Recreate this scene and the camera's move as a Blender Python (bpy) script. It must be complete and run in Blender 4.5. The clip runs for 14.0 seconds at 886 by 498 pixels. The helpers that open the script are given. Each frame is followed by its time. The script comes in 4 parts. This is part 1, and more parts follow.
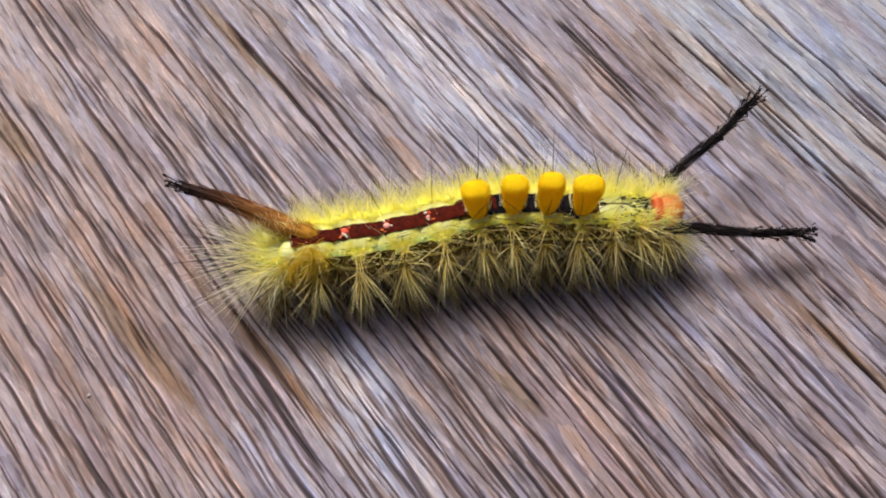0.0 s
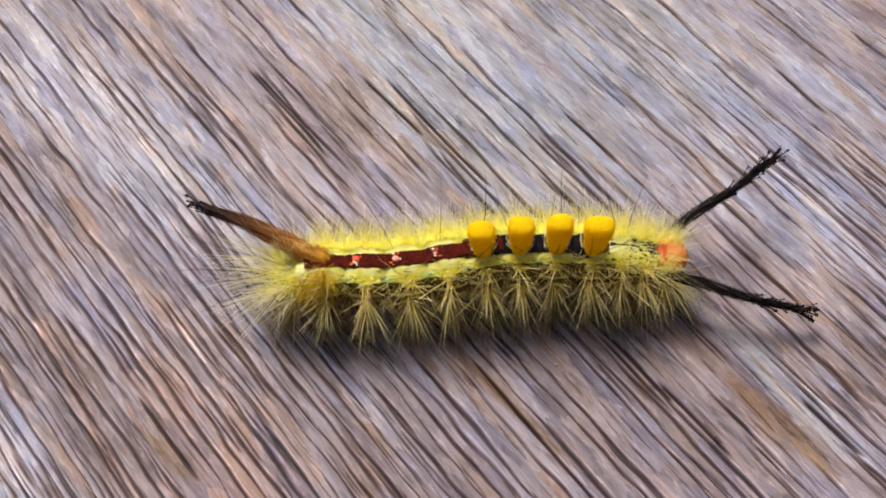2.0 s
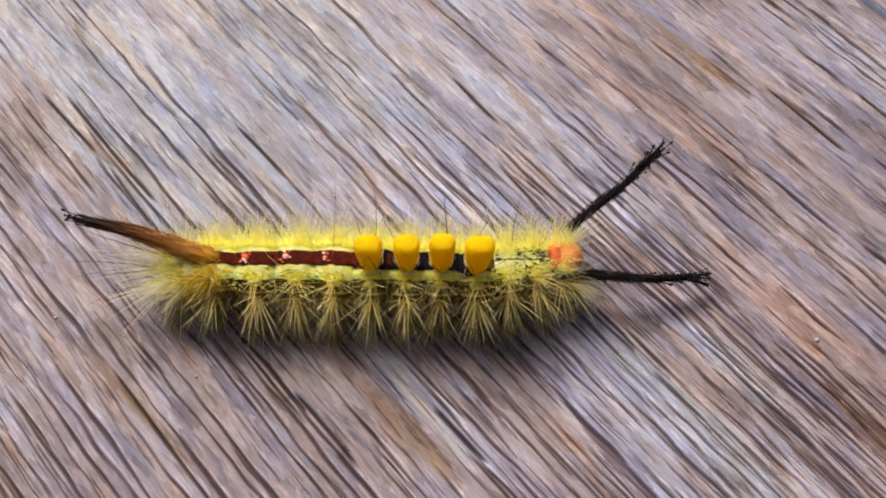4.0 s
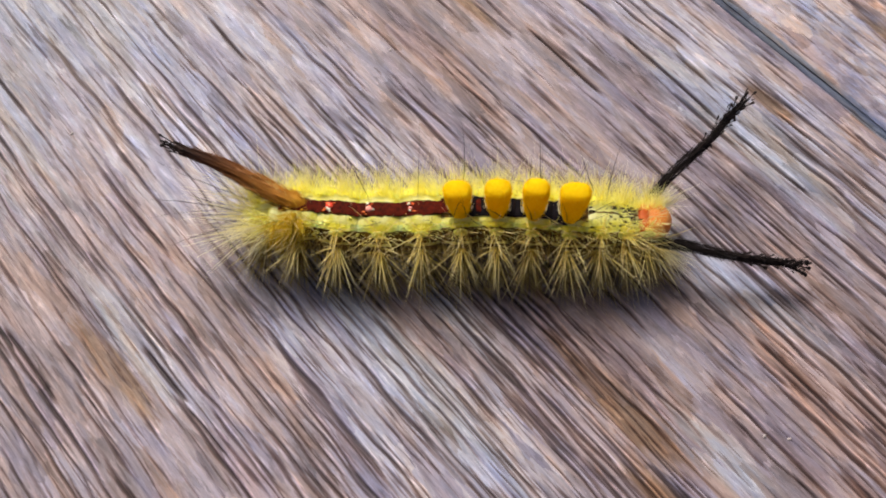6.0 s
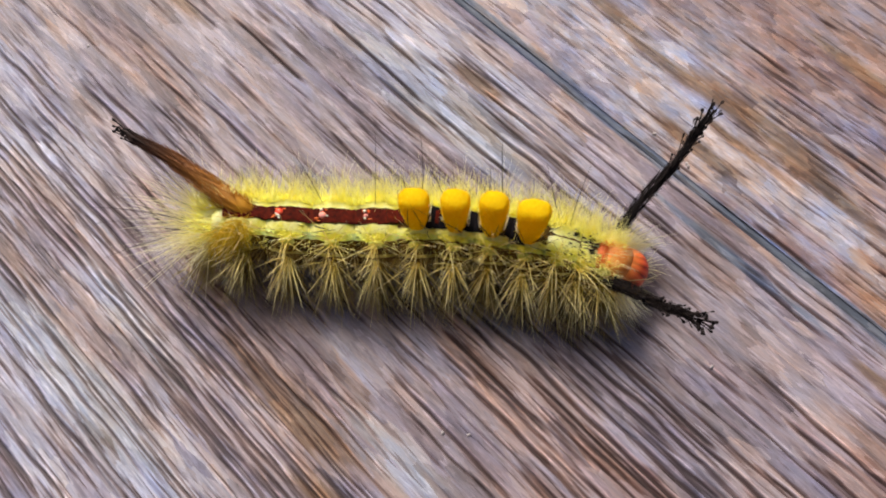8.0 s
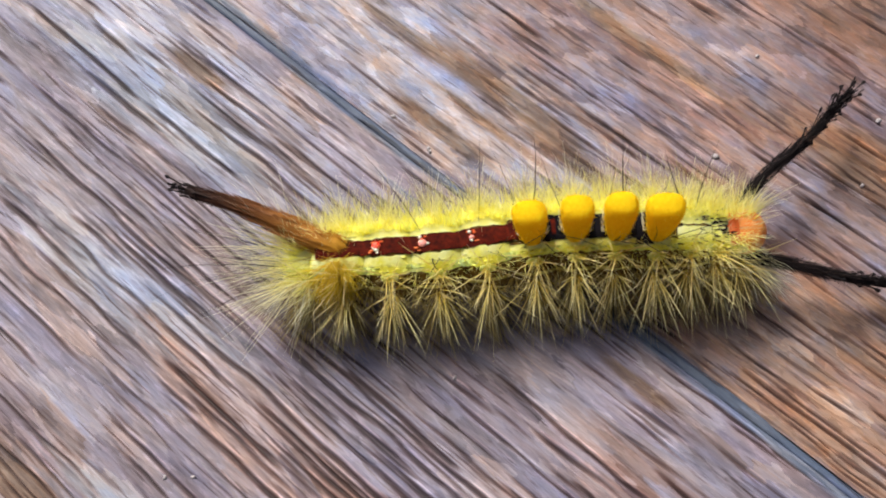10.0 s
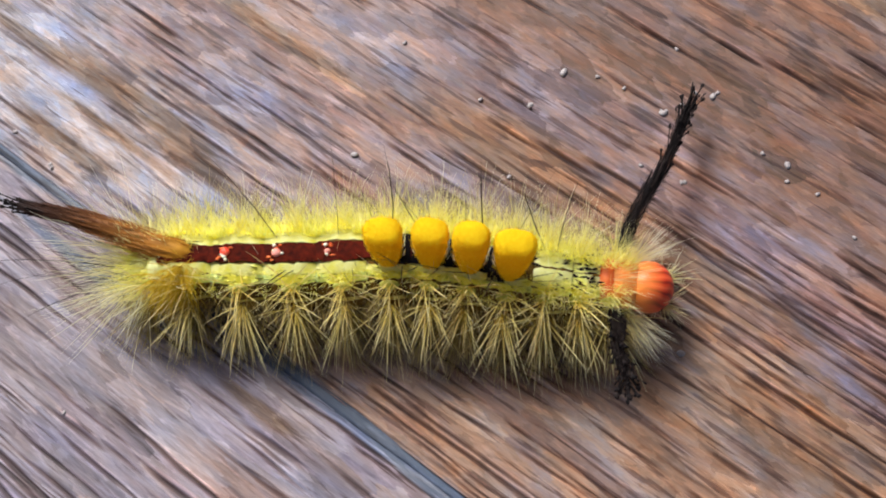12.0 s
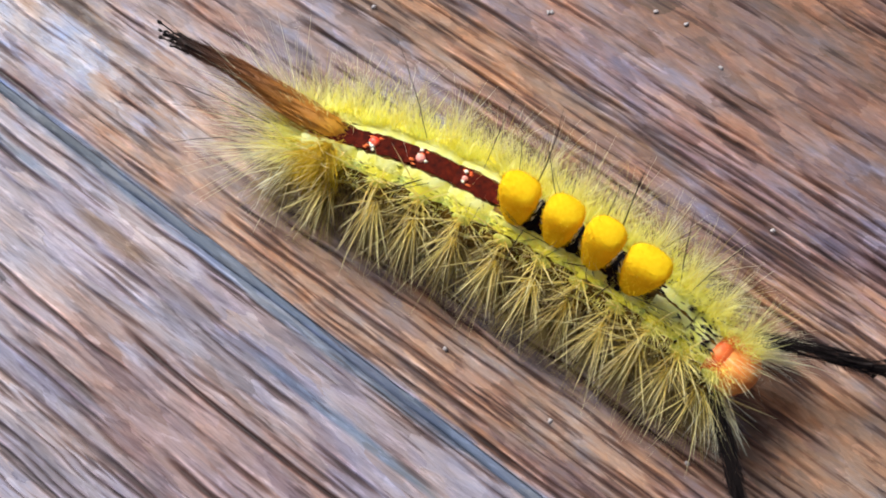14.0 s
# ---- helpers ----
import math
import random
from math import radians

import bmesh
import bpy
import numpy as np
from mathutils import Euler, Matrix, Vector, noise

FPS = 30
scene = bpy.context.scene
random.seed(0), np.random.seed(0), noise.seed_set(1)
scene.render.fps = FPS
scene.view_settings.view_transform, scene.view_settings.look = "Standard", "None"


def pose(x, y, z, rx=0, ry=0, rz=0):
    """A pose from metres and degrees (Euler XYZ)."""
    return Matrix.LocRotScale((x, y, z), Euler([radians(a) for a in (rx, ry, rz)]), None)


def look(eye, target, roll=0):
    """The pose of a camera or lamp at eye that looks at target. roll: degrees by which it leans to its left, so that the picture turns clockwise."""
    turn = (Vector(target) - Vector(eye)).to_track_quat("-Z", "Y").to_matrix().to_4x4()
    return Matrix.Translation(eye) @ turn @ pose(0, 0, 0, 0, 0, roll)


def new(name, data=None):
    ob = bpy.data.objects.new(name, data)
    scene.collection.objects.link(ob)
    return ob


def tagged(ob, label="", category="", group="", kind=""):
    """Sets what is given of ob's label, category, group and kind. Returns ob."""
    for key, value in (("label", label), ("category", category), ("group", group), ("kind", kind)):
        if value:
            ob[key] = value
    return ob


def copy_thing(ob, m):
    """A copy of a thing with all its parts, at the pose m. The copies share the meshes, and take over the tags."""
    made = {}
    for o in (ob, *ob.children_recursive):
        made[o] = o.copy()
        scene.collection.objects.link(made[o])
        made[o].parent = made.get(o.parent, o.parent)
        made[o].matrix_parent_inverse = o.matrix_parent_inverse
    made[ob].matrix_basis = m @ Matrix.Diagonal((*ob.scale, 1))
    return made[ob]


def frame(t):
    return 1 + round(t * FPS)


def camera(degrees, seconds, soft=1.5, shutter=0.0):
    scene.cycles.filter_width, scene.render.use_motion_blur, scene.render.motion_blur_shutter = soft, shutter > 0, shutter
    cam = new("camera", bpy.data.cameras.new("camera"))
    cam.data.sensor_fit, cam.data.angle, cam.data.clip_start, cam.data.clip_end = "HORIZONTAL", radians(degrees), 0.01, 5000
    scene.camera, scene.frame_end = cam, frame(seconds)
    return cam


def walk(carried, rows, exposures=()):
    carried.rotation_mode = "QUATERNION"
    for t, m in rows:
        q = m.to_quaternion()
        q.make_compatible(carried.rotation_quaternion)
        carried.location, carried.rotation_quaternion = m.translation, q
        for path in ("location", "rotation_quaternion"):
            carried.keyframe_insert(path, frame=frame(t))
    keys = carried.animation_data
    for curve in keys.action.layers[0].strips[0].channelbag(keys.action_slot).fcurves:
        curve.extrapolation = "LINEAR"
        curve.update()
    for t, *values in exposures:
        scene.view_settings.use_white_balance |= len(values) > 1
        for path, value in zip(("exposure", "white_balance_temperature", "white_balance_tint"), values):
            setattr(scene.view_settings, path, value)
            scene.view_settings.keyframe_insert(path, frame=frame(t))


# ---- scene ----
cam = camera(45.0, 14.0, soft=1.95)
PATH = [
    (0, (0.00071, -0.05701, 0.07301), (0.00048, -0.02383, 0.00022), 7.01),
    (0.3, (0.00266, -0.05642, 0.07299), (0.00304, -0.02296, 0.00032), 8.08),
    (0.5, (0.00505, -0.05412, 0.07431), (0.00495, -0.02171, 0.00117), 7.00),
    (0.8, (0.01011, -0.05375, 0.07410), (0.00971, -0.02124, 0.00101), 6.41),
    (1, (0.01227, -0.05333, 0.07421), (0.01213, -0.02063, 0.00120), 6.64),
    (1.3, (0.01789, -0.05173, 0.07461), (0.01724, -0.01925, 0.00151), 5.55),
    (1.5, (0.02055, -0.05166, 0.07448), (0.01970, -0.01882, 0.00154), 4.96),
    (1.8, (0.02391, -0.05049, 0.07543), (0.02323, -0.01813, 0.00227), 4.93),
    (2, (0.02567, -0.04980, 0.07609), (0.02485, -0.01726, 0.00301), 4.42),
    (2.2, (0.02879, -0.05058, 0.07582), (0.02779, -0.01812, 0.00271), 3.93),
    (2.5, (0.03417, -0.04879, 0.07616), (0.03347, -0.01635, 0.00303), 4.11),
    (2.8, (0.03791, -0.04629, 0.07726), (0.03725, -0.01397, 0.00408), 3.82),
    (3, (0.04125, -0.04612, 0.07747), (0.04033, -0.01386, 0.00427), 2.99),
    (3.2, (0.04462, -0.04643, 0.07797), (0.04342, -0.01410, 0.00480), 2.26),
    (5.3, (0.06934, -0.04464, 0.07937), (0.06411, -0.01490, 0.00529), -2.97),
    (5.5, (0.07252, -0.04455, 0.07875), (0.06691, -0.01448, 0.00483), -3.69),
    (5.8, (0.07739, -0.04654, 0.07574), (0.07158, -0.01590, 0.00207), -3.98),
    (6, (0.07964, -0.04654, 0.07484), (0.07374, -0.01558, 0.00131), -4.22),
    (6.2, (0.08140, -0.04632, 0.07485), (0.07507, -0.01518, 0.00143), -5.18),
    (6.5, (0.08842, -0.04717, 0.07321), (0.08151, -0.01514, 0.00023), -6.03),
    (6.8, (0.09382, -0.04733, 0.07081), (0.08717, -0.01464, -0.00190), -5.66),
    (7, (0.09521, -0.04755, 0.06987), (0.08868, -0.01462, -0.00274), -5.68),
    (7.2, (0.09639, -0.04777, 0.06974), (0.08966, -0.01518, -0.00302), -6.26),
    (7.5, (0.09898, -0.04639, 0.06919), (0.09250, -0.01364, -0.00351), -6.17),
    (7.8, (0.10144, -0.04512, 0.06904), (0.09448, -0.01244, -0.00364), -7.49),
    (8, (0.10322, -0.04455, 0.06850), (0.09630, -0.01173, -0.00413), -7.70),
    (8.2, (0.10466, -0.04392, 0.06816), (0.09788, -0.01157, -0.00469), -8.06),
    (10.3, (0.11991, -0.03397, 0.06394), (0.11773, -0.00863, -0.01191), -6.37),
    (10.5, (0.12256, -0.03387, 0.06366), (0.12031, -0.00852, -0.01218), -6.80),
    (10.8, (0.12760, -0.03240, 0.06190), (0.12588, -0.00702, -0.01395), -6.39),
    (11, (0.13023, -0.03115, 0.06110), (0.12793, -0.00521, -0.01454), -8.15),
    (11.2, (0.13102, -0.03033, 0.06151), (0.12898, -0.00552, -0.01452), -8.32),
    (11.5, (0.13501, -0.03028, 0.06042), (0.13272, -0.00626, -0.01585), -9.57),
    (11.8, (0.13815, -0.03091, 0.05949), (0.13558, -0.00669, -0.01671), -10.34),
    (12, (0.13952, -0.03231, 0.05882), (0.13650, -0.00765, -0.01723), -11.33),
    (12.2, (0.14031, -0.03199, 0.05878), (0.13775, -0.00771, -0.01740), -10.53),
    (12.5, (0.14063, -0.03321, 0.05885), (0.13808, -0.00925, -0.01743), -10.57),
    (12.8, (0.14030, -0.03580, 0.05910), (0.13756, -0.01188, -0.01720), -10.75),
    (13, (0.13955, -0.03648, 0.05893), (0.13760, -0.01348, -0.01767), -8.95),
    (13.2, (0.14087, -0.03653, 0.05864), (0.13841, -0.01392, -0.01806), -10.23),
    (13.5, (0.14327, -0.03599, 0.05753), (0.14022, -0.01385, -0.01928), -11.85),
    (13.8, (0.14571, -0.03691, 0.05642), (0.14210, -0.01659, -0.02087), -13.96),
    (14, (0.14712, -0.03831, 0.05575), (0.14350, -0.01815, -0.02158), -13.97),
]
# the picture turns a little warmer, then lighter and cooler towards the end
walk(cam, [(t, look(eye, target, roll)) for t, eye, target, roll in PATH],
     [(0, 0.29, 6540, 9), (2.5, 0.27, 6900, 11), (5, 0.26, 6900, 11), (7, 0.27, 6960, 11.5), (8, 0.26, 6800, 10.5), (10.5, 0.39, 6360, 7.5), (12, 0.34, 6240, 7.5), (13, 0.50, 5980, 4.5), (14, 0.47, 6140, 6)])

# ---- light: soft daylight from the far side, a little from the tail end ----
world = bpy.data.worlds.new("daylight")
scene.world = world
world.use_nodes = True
wn, wl = world.node_tree.nodes, world.node_tree.links
sky = wn.new("ShaderNodeTexSky")
sky.sky_type, sky.sun_disc = "NISHITA", False
sky.air_density, sky.dust_density, sky.ozone_density = 0.7, 6.0, 0.3
sky.sun_elevation, sky.sun_rotation = radians(45), radians(-29)
wn["Background"].inputs["Strength"].default_value = 0.060
wl.new(sky.outputs["Color"], wn["Background"].inputs["Color"])

sun = new("sun", bpy.data.lights.new("sun", "SUN"))
sun.data.energy, sun.data.angle, sun.data.color = 3.75, radians(24), (1.0, 0.97, 0.945)
sun.matrix_world = look((-0.46, 0.82, 0.94), (0, 0, 0))

MM = 0.001


# ---- materials ----
def material(name):
    mat = bpy.data.materials.new(name)
    mat.use_nodes = True
    nt = mat.node_tree
    return mat, nt.nodes, nt.links, nt.nodes["Principled BSDF"]


def ramp(nodes, stops):
    node = nodes.new("ShaderNodeValToRGB")
    el = node.color_ramp.elements
    while len(el) < len(stops):
        el.new(0.5)
    for e, (at, col) in zip(el, stops):
        e.position, e.color = at, (*col, 1)
    return node


def noise_at(nodes, links, vector, scale, detail=3.0, rough=0.55):
    """Noise over a vector that is first stretched by scale (three numbers)."""
    mp = nodes.new("ShaderNodeMapping")
    mp.inputs["Scale"].default_value = scale
    tx = nodes.new("ShaderNodeTexNoise")
    tx.inputs["Scale"].default_value, tx.inputs["Detail"].default_value = 1.0, detail
    tx.inputs["Roughness"].default_value = rough
    links.new(vector, mp.inputs["Vector"])
    links.new(mp.outputs["Vector"], tx.inputs["Vector"])
    return tx.outputs["Fac"]


def flakes(nodes, links, vector, scale):
    """Random tones of flakes that lie along the grain, with broken edges: two numbers from 0 to 1 for each flake."""
    mp = nodes.new("ShaderNodeMapping")
    mp.inputs["Scale"].default_value = scale
    links.new(vector, mp.inputs["Vector"])
    bend = nodes.new("ShaderNodeTexNoise")
    bend.inputs["Scale"].default_value, bend.inputs["Detail"].default_value = 1.6, 3.0
    links.new(mp.outputs["Vector"], bend.inputs["Vector"])
    shift = nodes.new("ShaderNodeVectorMath")
    shift.operation = "MULTIPLY_ADD"
    links.new(bend.outputs["Color"], shift.inputs[0])
    shift.inputs[1].default_value = (1.1, 1.1, 0)
    links.new(mp.outputs["Vector"], shift.inputs[2])
    cell = nodes.new("ShaderNodeTexVoronoi")
    cell.inputs["Scale"].default_value = 1.0
    links.new(shift.outputs[0], cell.inputs["Vector"])
    rgb = nodes.new("ShaderNodeSeparateColor")
    links.new(cell.outputs["Color"], rgb.inputs[0])
    return rgb.outputs[0], rgb.outputs[1]


def mix(nodes, links, fac, a, b, how="MIX"):
    node = nodes.new("ShaderNodeMix")
    node.data_type, node.blend_type = "RGBA", how
    for sock, val in ((node.inputs[0], fac), (node.inputs[6], a), (node.inputs[7], b)):
        if isinstance(val, bpy.types.NodeSocket):
            links.new(val, sock)
        else:
            sock.default_value = val if isinstance(val, (int, float)) else (*val, 1)
    return node.outputs[2]


def math_node(nodes, links, how, a, b, c=0.0):
    node = nodes.new("ShaderNodeMath")
    node.operation = how
    for sock, val in zip(node.inputs, (a, b, c)):
        if isinstance(val, bpy.types.NodeSocket):
            links.new(val, sock)
        else:
            sock.default_value = val
    return node.outputs[0]


GRAIN = radians(-40.8)


def stretches(nodes, links, spots, ragged):
    """A mask for long stretches along the grain, with ragged ends: x, y, half length and half width in mm."""
    where = nodes.new("ShaderNodeTexCoord").outputs["Object"]
    total = 0.0
    for x, y, a, b in spots:
        mp = nodes.new("ShaderNodeMapping")
        mp.vector_type = "TEXTURE"
        mp.inputs["Location"].default_value = (x * MM, y * MM, 0)
        mp.inputs["Rotation"].default_value = (0, 0, GRAIN)
        mp.inputs["Scale"].default_value = (a * MM * 1.5, b * MM * 1.5, 1)
        links.new(where, mp.inputs["Vector"])
        gr = nodes.new("ShaderNodeTexGradient")
        gr.gradient_type = "SPHERICAL"
        links.new(mp.outputs["Vector"], gr.inputs["Vector"])
        total = math_node(nodes, links, "MAXIMUM", gr.outputs["Fac"], total)
    mask = math_node(nodes, links, "ADD", total, math_node(nodes, links, "MULTIPLY_ADD", ragged, 1.5, -0.75))
    edge = ramp(nodes, [(0.12, (0, 0, 0)), (0.55, (1, 1, 1))])
    links.new(mask, edge.inputs["Fac"])
    return math_node(nodes, links, "MULTIPLY", edge.outputs["Color"], math_node(nodes, links, "GREATER_THAN", total, 0.001))


def wood(name, stops, others, lines, pores, relief=0.16, tint=0.10, short=1.0, streaky=1.15):
    """Weathered wood: streaks, dark lines and pores along the grain, and stretches where it is bleached, bare or
    coloured like sky sheen.
    others: pairs of colour steps and the stretches that they cover. short: how quickly
    the tones change along the grain. The UV map runs along the grain (x) and across it (y), in metres."""
    mat, n, l, b = material(name)
    uv = n.new("ShaderNodeUVMap")
    uv.uv_map = "grain"
    vec = uv.outputs["UV"]
    streak = noise_at(n, l, vec, (125 * short, 1200, 1), 6, 0.62)
    broad = noise_at(n, l, vec, (32 * short, 200, 3), 4, 0.6)
    ragged = noise_at(n, l, vec, (130, 1400, 7), 5, 0.7)
    large, large_hue = flakes(n, l, vec, (150 * short, 900, 1))
    little, little_hue = flakes(n, l, vec, (420 * short, 2300, 1))
    tone = math_node(n, l, "MULTIPLY_ADD", streak, 0.62 * streaky, math_node(n, l, "MULTIPLY_ADD", broad, 0.62, -0.055 - 0.31 * streaky))
    tone = math_node(n, l, "MULTIPLY_ADD", large, 0.26, math_node(n, l, "MULTIPLY_ADD", little, 0.15, tone))
    base = ramp(n, stops)
    l.new(tone, base.inputs["Fac"])
    col = base.outputs["Color"]
    for steps, spots in others:
        rp = ramp(n, steps)
        l.new(tone, rp.inputs["Fac"])
        col = mix(n, l, stretches(n, l, spots, ragged), col, rp.outputs["Color"])
    strip = n.new("ShaderNodeAttribute")
    strip.attribute_name = "ridge"
    own = ramp(n, [(0.22, (0.80, 0.78, 0.88)), (0.38, (0.98, 0.985, 1.06)), (0.5, (1, 1, 1)), (0.62, (1.10, 1.06, 1.03)), (0.8, (1.03, 0.89, 0.76))])
    l.new(math_node(n, l, "MULTIPLY_ADD", strip.outputs["Fac"], 0.55, math_node(n, l, "MULTIPLY_ADD", large_hue, 0.42, math_node(n, l, "MULTIPLY_ADD", little_hue, 0.16, 0.21))), own.inputs["Fac"])
    col = mix(n, l, 1.0, col, own.outputs["Color"], "MULTIPLY")
    for scale, much in (((150 * short, 900, 11), 0.6), ((60 * short, 300, 17), 0.8)):
        hue = ramp(n, [(0.33, (1 - tint, 0.98, 1 + 1.5 * tint)), (0.5, (1, 0.995, 1.02)), (0.67, (1 + 0.9 * tint, 0.985, 1 - 0.9 * tint))])
        l.new(noise_at(n, l, vec, scale, 4, 0.65), hue.inputs["Fac"])
        col = mix(n, l, much, col, hue.outputs["Color"], "MULTIPLY")
    fleck = ramp(n, [(0.56, (1, 1, 1)), (0.68, (1.4, 1.38, 1.38))])
    l.new(noise_at(n, l, vec, (500, 2600, 23), 3, 0.6), fleck.inputs["Fac"])
    col = mix(n, l, 1.0, col, fleck.outputs["Color"], "MULTIPLY")
    late = n.new("ShaderNodeAttribute")
    late.attribute_name = "late_wood"
    line = ramp(n, [(0.08, (1, 1, 1)), (0.36, (0.59, 0.50, 0.47)), (0.62, (0.35, 0.275, 0.255)), (0.9, (0.12, 0.09, 0.085))])
    l.new(math_node(n, l, "MULTIPLY_ADD", streak, 0.9, math_node(n, l, "SUBTRACT", late.outputs["Fac"], 0.47)), line.inputs["Fac"])
    col = mix(n, l, 1.0, col, line.outputs["Color"], "MULTIPLY")
    # highlight on the ridge at one side of each groove, put into the colour
    crest_light = ramp(n, [(0.15, (1, 1, 1)), (0.9, (1.76, 1.64, 1.63))])
    l.new(math_node(n, l, "MULTIPLY", late.outputs["Fac"], -1.0), crest_light.inputs["Fac"])
    col = mix(n, l, 1.0, col, crest_light.outputs["Color"], "MULTIPLY")
    dark = ramp(n, [(lines, (1, 1, 1)), (lines + 0.06, (0.55, 0.48, 0.48)), (lines + 0.16, (0.28, 0.22, 0.215))])
    thin = noise_at(n, l, vec, (120 * short, 1500, 4), 4, 0.62)
    l.new(thin, dark.inputs["Fac"])
    col = mix(n, l, 0.78, col, dark.outputs["Color"], "MULTIPLY")
    pore = ramp(n, [(pores, (1, 1, 1)), (pores + 0.05, (0.30, 0.22, 0.21))])
    dash = noise_at(n, l, vec, (190, 2300, 2), 2, 0.5)
    l.new(dash, pore.inputs["Fac"])
    col = mix(n, l, 0.76, col, pore.outputs["Color"], "MULTIPLY")
    fine = noise_at(n, l, vec, (900, 4800, 1), 3, 0.6)
    grit = ramp(n, [(0.28, (0.88, 0.88, 0.89)), (0.72, (1.09, 1.085, 1.08))])
    l.new(fine, grit.inputs["Fac"])
    col = mix(n, l, 1.0, col, grit.outputs["Color"], "MULTIPLY")
    lint = ramp(n, [(0.36, (0.52, 0.46, 0.45)), (0.42, (1, 1, 1)), (0.585, (1, 1, 1)), (0.635, (1.5, 1.48, 1.5))])
    l.new(noise_at(n, l, vec, (190 * short, 3600, 29), 3, 0.6), lint.inputs["Fac"])
    col = mix(n, l, 0.18, col, lint.outputs["Color"], "MULTIPLY")
    l.new(col, b.inputs["Base Color"])
    rough = ramp(n, [(0.3, (0.66, 0.66, 0.66)), (0.75, (0.5, 0.5, 0.5))])
    l.new(broad, rough.inputs["Fac"])
    l.new(rough.outputs["Color"], b.inputs["Roughness"])
    b.inputs["Specular IOR Level"].default_value = 0.4
    high = math_node(n, l, "MULTIPLY_ADD", fine, 0.30, math_node(n, l, "MULTIPLY", streak, 0.7))
    high = math_node(n, l, "SUBTRACT", high, math_node(n, l, "MULTIPLY", thin, 0.8))
    bump = n.new("ShaderNodeBump")
    bump.inputs["Strength"].default_value, bump.inputs["Distance"].default_value = 1.0, relief * MM
    l.new(high, bump.inputs["Height"])
    l.new(bump.outputs["Normal"], b.inputs["Normal"])
    return mat


GREY = [(0.1, (0.076, 0.06, 0.064)), (0.28, (0.156, 0.13, 0.139)), (0.46, (0.24, 0.206, 0.221)), (0.64, (0.32, 0.282, 0.302)), (0.86, (0.464, 0.428, 0.456))]
PALE = [(0.1, (0.114, 0.099, 0.115)), (0.28, (0.228, 0.215, 0.246)), (0.46, (0.316, 0.31, 0.353)), (0.64, (0.399, 0.4, 0.448)), (0.86, (0.544, 0.542, 0.584))]
ROSE = [(0.1, (0.08, 0.054, 0.051)), (0.28, (0.168, 0.122, 0.114)), (0.46, (0.256, 0.194, 0.184)), (0.64, (0.328, 0.258, 0.248)), (0.86, (0.44, 0.368, 0.36))]
BROWN = [(0.1, (0.06, 0.033, 0.032)), (0.28, (0.13, 0.078, 0.074)), (0.46, (0.204, 0.138, 0.128)), (0.64, (0.285, 0.202, 0.190)), (0.86, (0.45, 0.35, 0.335))]
TAN = [(0.1, (0.073, 0.038, 0.022)), (0.28, (0.161, 0.092, 0.053)), (0.46, (0.249, 0.149, 0.092)), (0.64, (0.331, 0.211, 0.138)), (0.86, (0.486, 0.348, 0.245))]
UMBER = [(0.1, (0.046, 0.024, 0.015)), (0.28, (0.102, 0.056, 0.033)), (0.46, (0.172, 0.098, 0.068)), (0.64, (0.235, 0.142, 0.102)), (0.86, (0.35, 0.24, 0.18))]
BARE = [(0.12, (0.06, 0.034, 0.022)), (0.36, (0.15, 0.093, 0.06)), (0.6, (0.245, 0.168, 0.116)), (0.86, (0.404, 0.314, 0.245))]
SAND = [(0.1, (0.095, 0.055, 0.036)), (0.28, (0.205, 0.13, 0.088)), (0.46, (0.31, 0.205, 0.145)), (0.64, (0.40, 0.28, 0.205)), (0.86, (0.55, 0.42, 0.325))]
SANDY = [(137, -21, 14, 4.5), (147, -28, 12, 4)]
SPLINTERS = [(167, -1, 12, 2.0), (128, 1.5, 7, 0.6), (124, -8, 6, 0.5), (116.5, -0.6, 6, 0.5), (119.6, -2.4, 6.5, 0.6), (121.5, -5, 5, 0.45), (114.5, -4.5, 5, 0.55), (117.5, -4.0, 5, 0.4), (108, 7.5, 3.5, 0.6), (112.5, 2.5, 5, 0.5)]
SPLINTERS_GREY = [(87.5, -26.4, 5, 0.7), (72.2, 8.2, 5, 0.6), (-20.4, -33.8, 8, 0.8), (-11.4, -33.5, 7, 0.6), (92, -33, 5, 0.9), (-18, -8, 7, 0.6), (-33.5, -19, 3, 0.9), (30, -27, 6, 0.5), (7, -34, 2.5, 0.6), (50.5, -27, 5, 1.0), (87, -25.5, 5.5, 1.0), (90, -27.5, 4, 0.8), (98, 0.5, 2.5, 0.6), (126.5, -22, 2.5, 0.5)]
BLEACHED = [(72, -28, 16, 4), (-6, -7, 12, 4), (-12.5, -38, 8, 3), (-3.5, -34.5, 4, 1.6), (67.5, -25.5, 8, 3), (79.5, -30, 7, 3), (90, -23, 6, 2), (6, -13, 16, 4), (60, -2, 16, 3), (94, 2, 16, 4), (43, 1, 22, 7), (-6, -36, 10, 3), (52, 16, 14, 5)]
ASHEN = [(0.1, (0.098, 0.098, 0.107)), (0.28, (0.205, 0.209, 0.228)), (0.46, (0.29, 0.298, 0.325)), (0.64, (0.365, 0.377, 0.408)), (0.86, (0.49, 0.503, 0.54))]
# the first three stretches put a pale sheen into the wood's colour
ASHY = [(26, -2, 16, 7), (34, 9, 16, 7), (16, 8, 14, 6), (72, -24.5, 11, 1.8), (75, -20, 6, 1.1), (93, -27, 7, 1.4), (97, -17.5, 12, 2), (96, -2, 10, 2), (52, -25, 8, 1.2)]
